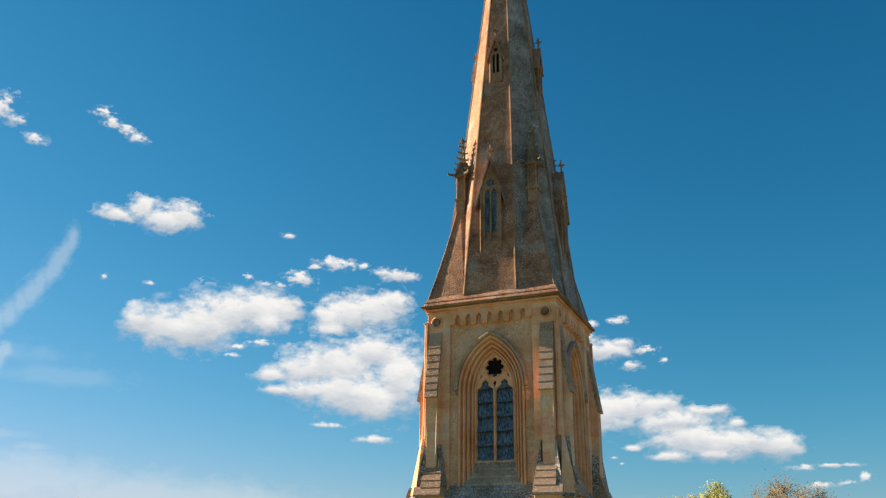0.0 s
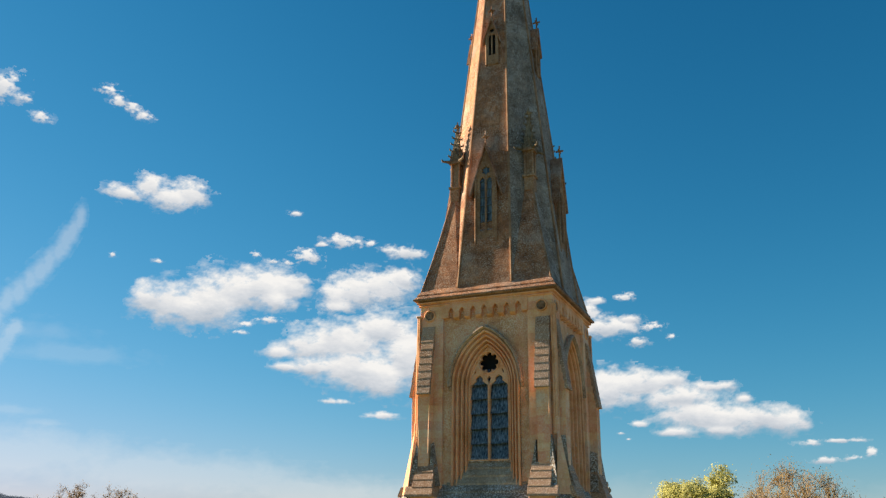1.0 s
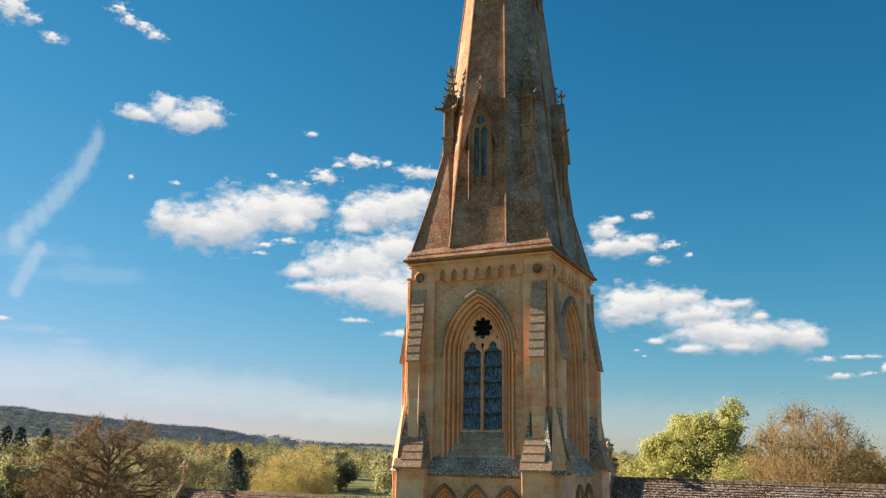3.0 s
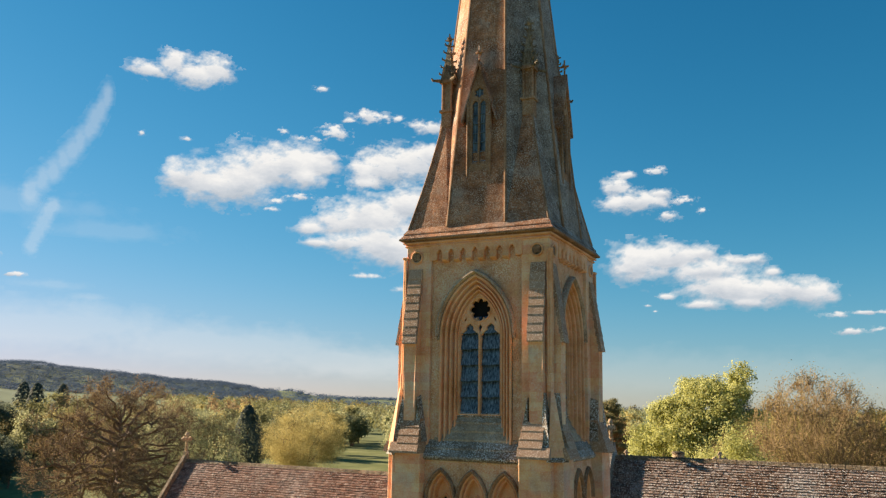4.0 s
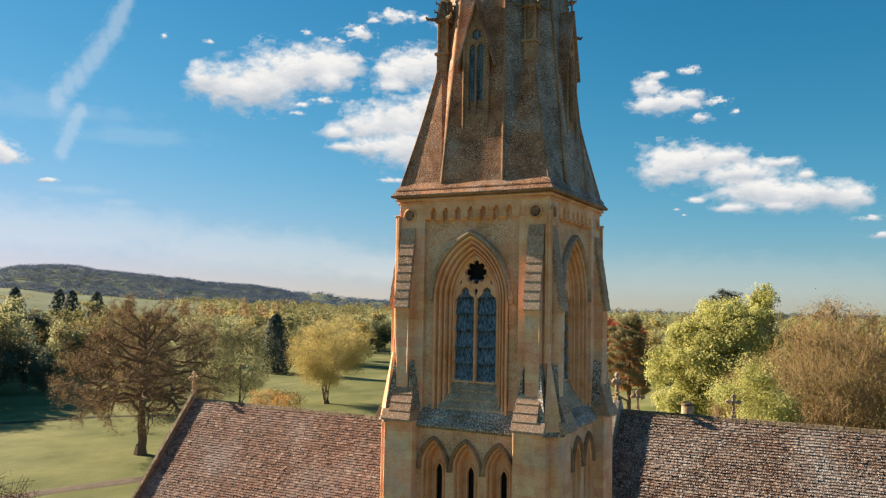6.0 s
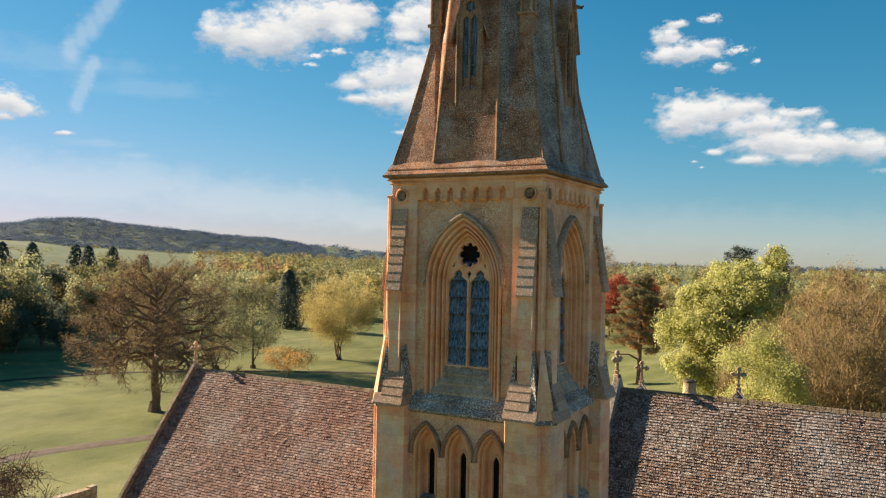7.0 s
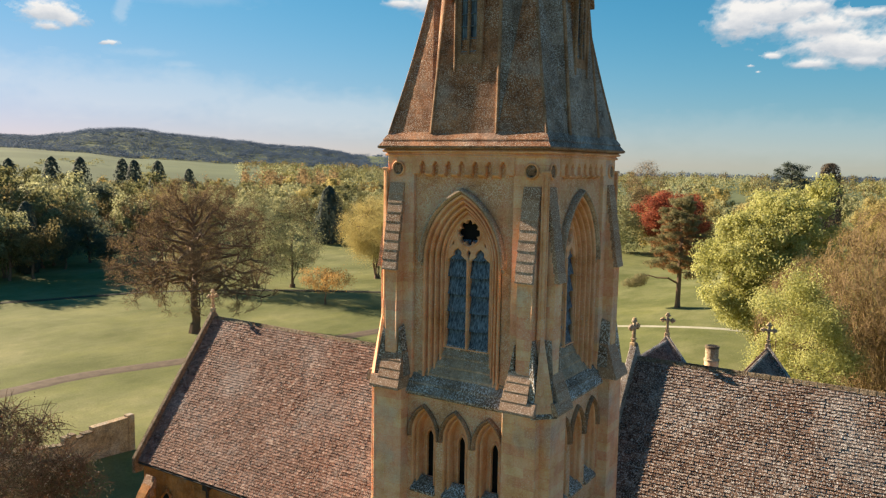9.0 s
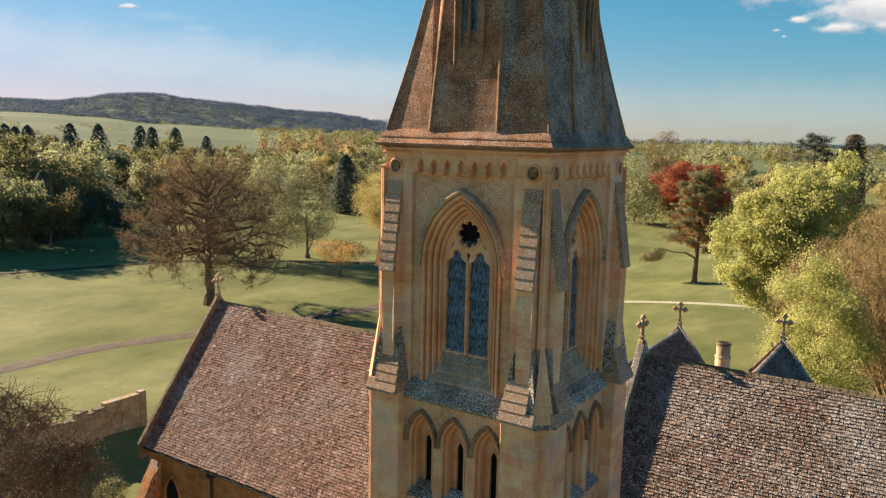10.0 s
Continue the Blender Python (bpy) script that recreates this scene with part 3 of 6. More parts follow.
def lucarne(z0, eave, apex, y, half, lights):
    """A gabled spire light: front plane at y, foot z0, gable from eave to apex. Returns pieces by name."""
    back_y = -spire_r(apex) + 0.5
    out = {}
    low = z0 - 0.5
    body = [(-half, low), (half, low), (half, eave), (0, apex - 0.22), (-half, eave)]
    w = half * 0.46
    gap = half * 0.08
    holes = []
    for s in (-1, 1) if lights == 2 else (0,):
        xc = s * (w / 2 + gap)
        holes.append(arch(w / 2, w * 0.55, eave - 0.10, z0, 6, xc))
    hub = eave + (apex - eave) * 0.24
    holes.append(foils(0, hub, half * 0.26, half * 0.135, 6))
    out["lucarne_front"] = plate([body] + holes, 0.09, front(y + 0.045), 0.015)
    cheeks = bmesh.new()
    box(cheeks, -half + 0.01, -half + 0.2, y + 0.085, back_y, low, eave)
    box(cheeks, half - 0.2, half - 0.01, y + 0.085, back_y, low, eave)
    out["lucarne_cheek"] = mesh_of(cheeks)
    roof = bmesh.new()
    o = half * 1.42
    sl = (apex - eave) / half
    for s in (-1, 1):
        sec = [(0, apex), (s * o, apex - sl * o * 0.98), (s * o, apex - sl * o * 0.98 - 0.10), (0, apex - 0.20)]
        a = [roof.verts.new((u, y - 0.10, v)) for u, v in sec]
        b = [roof.verts.new((u, back_y, v)) for u, v in sec]
        roof.faces.new(a)
        roof.faces.new(b[::-1])
        for i in range(4):
            roof.faces.new((a[i], b[i], b[(i + 1) % 4], a[(i + 1) % 4]))
    out["lucarne_roof"] = mesh_of(roof)
    out["opening"] = plate([[(-half + 0.1, z0 - 0.2), (half - 0.1, z0 - 0.2), (half - 0.1, eave + 0.2), (0, apex - 0.5), (-half + 0.1, eave + 0.2)]], 0.012, front(y + 0.082))
    bm = bmesh.new()
    tube(bm, (0, y, apex - 0.1), (0, y, apex + 0.55), 0.035, 0.03)
    tube(bm, (-0.16, y, apex + 0.30), (0.16, y, apex + 0.30), 0.04, 0.04)
    tube(bm, (0, y - 0.16, apex + 0.30), (0, y + 0.16, apex + 0.30), 0.04, 0.04)
    out["finial"] = mesh_of(bm)
    out["louvre"] = []
    zz = z0 + 0.05
    while zz < eave - 0.05:
        blade = bmesh.new()
        box(blade, -half * 0.60, half * 0.60, y + 0.03, y + 0.09, zz, zz + 0.025)
        out["louvre"].append(mesh_of(blade, "louvre"))
        zz += 0.34
    jamb = bmesh.new()
    for s in (-1, 1):
        tube(jamb, (s * half * 0.92, y - 0.005, low), (s * half * 0.92, y - 0.01, eave), 0.05, 0.05, 8)
    tube(jamb, (0, y - 0.005, z0 - 0.02), (0, y - 0.005, eave - 0.05), 0.035, 0.035, 8)
    out["jamb_shaft"] = mesh_of(jamb)
    return out


for args in ((21.60, 23.78, 25.32, -2.35, 0.45, 2), (29.95, 30.95, 31.85, -1.54, 0.27, 2)):
    made = lucarne(*args)  # lights filled with boards below; above, plate and boards are painted near-black
    for m in FACES:
        f = part("lucarne", made["lucarne_front"], RIB, tower, "gabled stone spire light", m)
        part("lucarne_cheek", made["lucarne_cheek"], SPIRE, f)
        part("lucarne_roof", made["lucarne_roof"], SPIRE, f)
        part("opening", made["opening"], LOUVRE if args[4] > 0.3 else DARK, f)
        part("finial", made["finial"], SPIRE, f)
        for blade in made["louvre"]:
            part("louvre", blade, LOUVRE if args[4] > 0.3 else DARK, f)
        part("jamb_shaft", made["jamb_shaft"], RIB, f)

# pinnacles on the broaches
bm = bmesh.new()
PX, PY = 1.56, -1.56
for r, z0, z1 in ((0.19, 23.3, 23.88), (0.25, 23.86, 23.95), (0.13, 23.9, 25.05), (0.25, 24.98, 25.10)):
    box(bm, PX - r, PX + r, PY - r, PY + r, z0, z1)
for sx in (-1, 1):
    for sy in (-1, 1):
        tube(bm, (PX + sx * 0.155, PY + sy * 0.155, 23.9), (PX + sx * 0.155, PY + sy * 0.155, 25.05), 0.05, 0.05, 8)
pin_shaft = mesh_of(bm, "pinnacle_shaft")
bm = bmesh.new()
apexv = [bm.verts.new((PX + sx * 0.21, PY + sy * 0.21, 25.1)) for sx, sy in ((-1, -1), (1, -1), (1, 1), (-1, 1))]
tip = bm.verts.new((PX, PY, 26.85))
for i in range(4):
    bm.faces.new((apexv[i], apexv[(i + 1) % 4], tip))
bm.faces.new(apexv[::-1])
for a in range(4):
    ax, ay = math.cos(radians(90 * a)), math.sin(radians(90 * a))
    q = [(0.25 * ax - 0.20 * ay, 0.25 * ay + 0.20 * ax, 25.1), (0.25 * ax + 0.20 * ay, 0.25 * ay - 0.20 * ax, 25.1), (0.25 * ax, 0.25 * ay, 25.70)]
    vs = [bm.verts.new((PX + u, PY + v, w)) for u, v, w in q] + [bm.verts.new((PX + u * 0.3, PY + v * 0.3, w)) for u, v, w in q]
    bm.faces.new(vs[:3])
    for i in range(3):
        bm.faces.new((vs[i], vs[(i + 1) % 3], vs[3 + (i + 1) % 3], vs[3 + i]))
pin_roof = mesh_of(bm, "pinnacle_spirelet")
crock = []
for sx, sy in ((-1, -1), (1, -1), (1, 1), (-1, 1)):
    for j in range(5):
        f = 0.12 + 0.17 * j
        bm = bmesh.new()
        p = Vector((PX + sx * 0.21 * (1 - f), PY + sy * 0.21 * (1 - f), 25.1 + 1.75 * f))
        q = p + Vector((sx * 0.065, sy * 0.065, 0.03))
        tube(bm, p, q, 0.04, 0.03, 5)
        tube(bm, q - Vector((0, 0, 0.02)), q + Vector((sx * 0.02, sy * 0.02, 0.07)), 0.04, 0.02, 5)
        crock.append(mesh_of(bm, "crocket"))
    bm = bmesh.new()
    p = Vector((PX + sx * 0.22, PY + sy * 0.22, 25.08))
    tube(bm, p, p + Vector((sx * 0.22, sy * 0.22, -0.03)), 0.08, 0.045, 6)
    tube(bm, p + Vector((sx * 0.20, sy * 0.20, -0.05)), p + Vector((sx * 0.26, sy * 0.26, 0.05)), 0.05, 0.03, 6)
    crock.append(mesh_of(bm, "gargoyle"))
bm = bmesh.new()
bmesh.ops.create_icosphere(bm, subdivisions=1, radius=0.10, matrix=Matrix.Translation((PX, PY, 26.8)))
for a in range(4):
    d = Vector((math.cos(radians(90 * a)), math.sin(radians(90 * a)), 0))
    tube(bm, Vector((PX, PY, 26.72)), Vector((PX, PY, 26.76)) + 0.17 * d, 0.05, 0.03, 5)
tube(bm, (PX, PY, 26.8), (PX, PY, 27.0), 0.05, 0.02, 5)
pin_top = mesh_of(bm, "finial")
for m in FACES:
    p = part("pinnacle", pin_shaft, RIB, tower, "crocketed stone pinnacle", m)
    part("spirelet", pin_roof, OLD, p)
    part("finial", pin_top, OLD, p)
    for me in crock:
        part(me.name.split(".")[0], me, OLD, p)

# ---- nave and chancel ----
RIDGE_Y, PITCH = 6.7, 1.30


def gable_section(z_ridge, half, z0):
    return [(RIDGE_Y - half, z0), (RIDGE_Y + half, z0), (RIDGE_Y + half, z_ridge - PITCH * half), (RIDGE_Y, z_ridge), (RIDGE_Y - half, z_ridge - PITCH * half)]


def slates(x0, x1, y_ridge, z_ridge, slope_len, pitch, side, seed, pick=None, step=0.114, wide=0.15, along="x", origin=0.0, material=SLATE):
    """Stone slates in courses down one slope. Returns the joined rest and the picked single ones as (centre pose)."""
    rnd = random.Random(seed)
    ang = math.atan(pitch)
    verts, faces, single = [], [], []
    n = int(slope_len / step)
    for i in range(n):
        d0 = slope_len - i * step
        x = x0 - rnd.random() * wide
        while x < x1:
            w = wide * rnd.uniform(0.55, 1.5)
            a, b = max(x, x0), min(x + w - 0.012, x1)
            x += w
            if b - a < 0.05:
                continue
            t = rnd.uniform(0.018, 0.034)
            lo, hi = d0 + rnd.uniform(-0.018, 0.014), d0 - step * 1.25
            lift = rnd.uniform(0.0, 0.014)
            if pick and len(single) < 300 and pick(0.5 * (a + b), d0):
                single.append((0.5 * (a + b), 0.5 * (lo + hi), b - a, lo - hi, lift))
                continue
            k = len(verts)
            for u, d, h in ((a, lo, 0.02 + lift), (b, lo, 0.02 + lift), (b, hi, 0.004), (a, hi, 0.004), (a, lo, 0.02 + lift + t), (b, lo, 0.02 + lift + t), (b, hi, 0.006 + t * 0.4), (a, hi, 0.006 + t * 0.4)):
                c, s = math.cos(ang), math.sin(ang)
                yy, zz = side * (d * c + h * s), z_ridge - d * s + h * c
                verts.append((u, y_ridge + yy, zz) if along == "x" else (origin + yy, u, zz))
            faces += [(k + 4, k + 5, k + 6, k + 7), (k, k + 1, k + 5, k + 4), (k + 1, k + 2, k + 6, k + 5), (k + 3, k, k + 4, k + 7)]
    me = bpy.data.meshes.new("slates")
    me.from_pydata(verts, [], faces)
    me.materials.append(material)
    return me, single


def roof_span(parent, x0, x1, z_ridge, half, seed, pick=None, material=SLATE, step=0.126, wide=0.165):
    length = half * math.sqrt(1 + PITCH * PITCH)
    bm = prism_x([(RIDGE_Y - half, z_ridge - PITCH * half), (RIDGE_Y, z_ridge), (RIDGE_Y + half, z_ridge - PITCH * half), (RIDGE_Y + half, z_ridge - PITCH * half - 0.18), (RIDGE_Y, z_ridge - 0.2), (RIDGE_Y - half, z_ridge - PITCH * half - 0.18)], x0, x1)
    roof = part("roof", bm, SPIRE, parent, "brown stone-slate roof with pale weathered slates")
    me, single = slates(x0, x1, RIDGE_Y, z_ridge, length + 0.06, PITCH, -1, seed, pick, step, wide, material=material)
    tagged(part("slate_coursing", me, None, roof), kind="stuff")
    me2, _ = slates(x0, x1, RIDGE_Y, z_ridge, length + 0.06, PITCH, 1, seed + 1, None, step, wide, material=material)
    tagged(part("slate_coursing", me2, None, roof), kind="stuff")
    return roof, single


nave = thing("nave", "limestone church nave under a steep stone-slate roof", "church nave")
chancel = thing("chancel", "limestone chancel with a steep brown stone-slate roof", "chancel")
NAVE_X, NAVE_END, NAVE_Z, NAVE_HALF = 2.05, 27.0, 11.50, 5.6
CH_X, CH_Z, CH_HALF = -20.75, 10.27, 4.82
SINGLES = []
roof_n, s = roof_span(nave, NAVE_X, NAVE_END, NAVE_Z, NAVE_HALF, 11, lambda x, d: 5.8 < x < 8.4 and 3.0 < d < 5.3, PALE_SLATE, 0.114, 0.145)
SINGLES.append((roof_n, s, NAVE_Z))
roof_c, s = roof_span(chancel, CH_X, NAVE_X, CH_Z, CH_HALF, 21, lambda x, d: -8.0 < x < -5.4 and 4.6 < d < 6.9)
SINGLES.append((roof_c, s, CH_Z))

part("wall", prism_x(gable_section(NAVE_Z - 0.25, NAVE_HALF - 0.35, -6), NAVE_X, NAVE_END - 0.1), RUBBLE, nave)
part("wall", prism_x(gable_section(CH_Z - 0.25, CH_HALF - 0.32, -6), CH_X, NAVE_X), WARM, chancel)


def coping(parent, x0, x1, z_ridge, half, rise, foot=0.25):
    out = half + foot
    z_low = z_ridge - PITCH * out
    sec = [(RIDGE_Y - out, z_low + rise), (RIDGE_Y, z_ridge + rise), (RIDGE_Y + out, z_low + rise), (RIDGE_Y + out, z_low - 0.3), (RIDGE_Y + half - 0.2, z_low - 0.3), (RIDGE_Y, z_ridge - 0.6), (RIDGE_Y - half + 0.2, z_low - 0.3), (RIDGE_Y - out, z_low - 0.3)]
    bm = prism_x(sec, x0, x1)
    bmesh.ops.bevel(bm, geom=[e for e in bm.edges if max(v.co.z for v in e.verts) > z_low], offset=0.03, segments=1, affect="EDGES")
    return part("coping", bm, OLD if parent == chancel else SPIRE_GREY, parent)


coping(chancel, CH_X - 0.16, CH_X + 0.08, CH_Z, CH_HALF, 0.42)
coping(nave, NAVE_X - 0.12, NAVE_X + 0.15, NAVE_Z, NAVE_HALF, 0.58)
coping(nave, NAVE_END - 0.1, NAVE_END + 0.3, NAVE_Z, NAVE_HALF, 0.45)

# ridge tiles
for parent, x0, x1, z in ((nave, NAVE_X + 0.15, NAVE_END - 0.1, NAVE_Z), (chancel, CH_X + 0.02, NAVE_X - 0.25, CH_Z)):
    x = x0
    rm = mesh_of(prism_x([(-0.115, -0.12), (-0.035, 0.01), (0, 0.035), (0.035, 0.01), (0.115, -0.12), (0, -0.03)], 0, 0.243, prism_x([(-0.12, -0.12), (-0.038, 0.015), (0, 0.044), (0.038, 0.015), (0.12, -0.12), (0, -0.03)], 0.20, 0.238)), "ridge_tile")
    rnd = random.Random(3)
    while x < x1 - 0.3:
        part("ridge_tile", rm, OLD, parent, at=pose(x, RIDGE_Y, z + 0.045 + rnd.uniform(-0.004, 0.004), rnd.uniform(-1, 1)))
        x += 0.245


def gable_cross(name, parent, x, y, z, h, along=0.0, stone_kind=GARDEN):
    """A stone cross with leafy splayed arms on a small pedestal."""
    arm = [(0.055, 0.055), (0.15, 0.04), (0.17, 0.10), (0.225, 0.125), (0.245, 0.07), (0.315, 0.06), (0.335, 0.0), (0.315, -0.06), (0.245, -0.07), (0.225, -0.125), (0.17, -0.10), (0.15, -0.04)]
    pts = []
    for a in (0, 90, 180, 270):
        c, q = math.cos(radians(a)), math.sin(radians(a))
        ring = arm if a != 270 else [(0.055, 0.055), (0.15, 0.04), (0.62, 0.06), (0.62, -0.06), (0.15, -0.04)]
        pts += [(h * (u * c - v * q), h * (0.68 + u * q + v * c)) for u, v in ring[::-1]]
    place = pose(x, y, z, 0, 0, along)
    cross = part(name, plate([pts], 0.13 * h, front(0), 0.02 * h), stone_kind, parent, "weathered stone gable cross", place)
    part("pedestal", soft_box(-0.10 * h, 0.10 * h, -0.10 * h, 0.10 * h, -0.25, 0.12 * h, 0.02), stone_kind, cross)
    part("collar", soft_box(-0.085 * h, 0.085 * h, -0.085 * h, 0.085 * h, 0.22 * h, 0.27 * h, 0.01), stone_kind, cross)
    return cross


gable_cross("gable_cross", nave, NAVE_X - 0.02, RIDGE_Y, NAVE_Z + 0.44, 1.04, 78)
gable_cross("gable_cross", chancel, CH_X - 0.04, RIDGE_Y, CH_Z + 0.36, 1.1, 90)

# round chimney behind the nave ridge
chimney = thing("chimney", "round pale stone chimney behind the nave roof", "chimney")
part("shaft", rings([(0.27, 6.0), (0.27, 11.45), (0.25, 11.45)], 20, 0), ASHLAR, chimney)
part("upper_shaft", rings([(0.25, 11.452), (0.25, 11.95)], 20, 0), GARDEN, chimney)
part("rim", rings([(0.28, 11.40), (0.295, 11.42), (0.295, 11.46), (0.27, 11.49)], 20, 0), GARDEN, chimney)
part("rim", rings([(0.25, 11.90), (0.275, 11.93), (0.275, 11.98), (0.25, 12.0)], 20, 0), OLD, chimney)
part("chimney_pot", rings([(0.19, 11.98), (0.19, 12.01), (0.15, 12.01)], 16, 0), DARK, chimney)
chimney.matrix_basis = pose(4.14, 9.9, -0.38)

# twin gabled roofs on the north side
for gx, gz in ((-0.08, 9.66), (4.79, 9.76)):
    wing = thing("north_wing", "gabled stone vestry with dark stone-slate roof and gable cross", "church wing", group="north wings")
    half = 2.35
    sec = [(gx - half, gz - PITCH * half), (gx, gz), (gx + half, gz - PITCH * half), (gx + half, -6), (gx - half, -6)]
    bm = bmesh.new()
    a = [bm.verts.new((u, 8.5, v)) for u, v in sec]
    b = [bm.verts.new((u, 18.3, v)) for u, v in sec]
    bm.faces.new(a)
    bm.faces.new(b[::-1])
    for i in range(5):
        bm.faces.new((a[i], b[i], b[(i + 1) % 5], a[(i + 1) % 5]))
    part("wall", bm, RUBBLE, wing)
    for side in (-1, 1):
        me, _ = slates(8.5, 18.1, 0, gz, half * math.sqrt(1 + PITCH ** 2), PITCH, side, 31 + side, along="y", origin=gx)
        tagged(part("slate_coursing", me, None, wing), kind="stuff")
    cop = plate([[(gx - half - 0.2, gz - PITCH * (half + 0.2) + 0.3), (gx, gz + 0.35), (gx + half + 0.2, gz - PITCH * (half + 0.2) + 0.3), (gx + half + 0.2, gz - PITCH * half - 0.5), (gx, gz - 0.3), (gx - half - 0.2, gz - PITCH * half - 0.5)]], 0.4, front(18.3), 0.03)
    part("coping", cop, WEATHER, wing)
    gable_cross("gable_cross", wing, gx, 18.3, gz + 0.33, 1.15)
    bm = bmesh.new()
    tube(bm, (gx, 8.5, gz + 0.03), (gx, 18.1, gz + 0.03), 0.09, 0.09, 6)
    part("ridge", bm, WEATHER, wing)

# chancel south wall: buttress, windows, rainwater pipe
WY = RIDGE_Y - CH_HALF + 0.32
bm = prism_x([(WY, -6), (WY - 1.1, -6), (WY - 1.1, 1.4), (WY - 0.55, 2.5), (WY, 3.1)], -20.5, -19.9)
butt = part("buttress", bm, WARM, chancel)
for i in range(5):
    f = i / 5
    y, z = WY - 0.02 - 0.95 * f, 3.2 - 1.75 * f
    part("set_off_slab", prism_x([(y, z), (y - 0.30, z - 0.48), (y - 0.30, z - 0.55), (y + 0.1, z - 0.55)], -20.56, -19.84), SETOFF, butt)
for wx in (-19.0, -13.2, -7.4):
    g = part("window", plate([arch(0.5, 0.6, 1.75, -0.6, 8, wx)], 0.03, front(WY - 0.017)), DARK, chancel)
    part("window_surround", sweep_arch([(-0.14, WY + 0.05), (-0.14, WY - 0.08), (-0.04, WY - 0.12), (0.06, WY - 0.01)], 0.5, 0.6, 1.75, -0.6, 10, wx), WARM, g)
bm = bmesh.new()
tube(bm, (-16.1, WY - 0.10, -5), (-16.1, WY - 0.10, 3.7), 0.07, 0.07, 8)
box(bm, -16.26, -15.94, WY - 0.26, WY + 0.02, 3.5, 3.9)
part("rainwater_pipe", bm, LEAD, chancel)
bm = bmesh.new()
gz = CH_Z - PITCH * (CH_HALF + 0.03) - 0.10
tube(bm, (CH_X, RIDGE_Y - CH_HALF - 0.04, gz), (-2.7, RIDGE_Y - CH_HALF - 0.04, gz), 0.05, 0.05, 6)
part("gutter", bm, LEAD, chancel)

# ---- ground ----
HILL = [(-100, 1.1), (-75, 1.15), (-66, 1.2), (-63.2, 1.2), (-60, 1.16), (-58.3, 1.38), (-56.6, 1.68), (-54.5, 1.78), (-53.5, 1.72), (-52, 1.48), (-49.5, 1.36), (-47.3, 1.2), (-44.6, 0.9), (-42.5, 0.82), (-40.2, 0.6), (-39.1, 0.35), (-37.3, 0.42), (-35, 0.1), (-31.4, 0.0), (-25, -0.5), (-17, -0.95), (-5, -0.7), (20, -0.6), (60, -0.6)]
FOOT = [(-100, 0.5), (-62, 0.45), (-58, 0.25), (-54, -0.12), (-47, -0.42), (-40, -0.6), (-30, -0.8), (60, -0.95)]


def hill_rise(az, table=HILL):
    for (a0, e0), (a1, e1) in zip(table, table[1:]):
        if a0 <= az <= a1:
            f = (az - a0) / (a1 - a0)
            f = f * f * (3 - 2 * f)
            return e0 + (e1 - e0) * f
    return table[0][1] if az < table[0][0] else table[-1][1]


def smooth(a, b, v):
    f = min(1, max(0, (v - a) / (b - a)))
    return f * f * (3 - 2 * f)


def ground_z(x, y):
    r = math.hypot(x, y)
    az = math.degrees(math.atan2(x, y))
    crest = 18 + 2300 * math.tan(radians(hill_rise(az)))
    z = -4.6 + 3.0 * smooth(-45, -8, x) * (1 - smooth(120, 400, r))
    foot = 19.5 + 1250 * math.tan(radians(hill_rise(az, FOOT)))
    z += smooth(420, 1250, r) * (foot - z)
    z += smooth(1250, 2300, r) * (crest - z)
    z += 5 * noise.noise(Vector((x, y, 0)) * 0.004) * smooth(900, 1600, r)
    z -= smooth(2400, 4300, r) * (abs(crest) * 0.8 + 20)
    z -= 1.4 * smooth(-41.6, -38.5, x) * (1 - smooth(-26, -20, x)) * smooth(-22, -14, y) * (1 - smooth(16, 22, y))
    return z + 0.10 * noise.noise(Vector((x, y, 3)) * 0.05) * smooth(15, 40, r)


n = Nodes("lawn grass", 0.95, spec=0.1)
g = n.noise(0.06, 5, 0.6)
col = n.ramp(g, [(0.32, (0.104, 0.115, 0.038)), (0.5, (0.165, 0.172, 0.069)), (0.68, (0.222, 0.217, 0.10))])
col = n.mix(n.mask(n.noise(0.5, 5, 0.65), 0.35, 0.75), col, n.mix(0.45, col, (0.13, 0.15, 0.035)))
blade = n.noise(5.0, 6, 0.75)
patch = n.noise(0.16, 6, 0.7, (1.0, 0.45, 1.0))
col = n.mix(0.9, col, n.ramp(patch, [(0.32, (0.34, 0.36, 0.30)), (0.5, (0.5, 0.5, 0.5)), (0.68, (0.66, 0.63, 0.60))]), "OVERLAY")
col = n.mix(0.55, col, n.ramp(blade, [(0.3, (0.3, 0.3, 0.3)), (0.7, (0.7, 0.7, 0.7))]), "OVERLAY")
sep = n.add("SeparateXYZ")
n.link(n.place(), sep.inputs[0])


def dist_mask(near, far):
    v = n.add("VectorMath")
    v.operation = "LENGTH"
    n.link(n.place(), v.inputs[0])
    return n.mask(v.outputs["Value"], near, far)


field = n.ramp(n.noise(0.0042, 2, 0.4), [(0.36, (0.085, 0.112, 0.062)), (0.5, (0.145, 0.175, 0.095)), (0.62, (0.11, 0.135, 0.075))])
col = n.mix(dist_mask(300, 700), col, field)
n.colour(col)
n.bump(blade, 0.5, 0.06)
GRASS = n.m

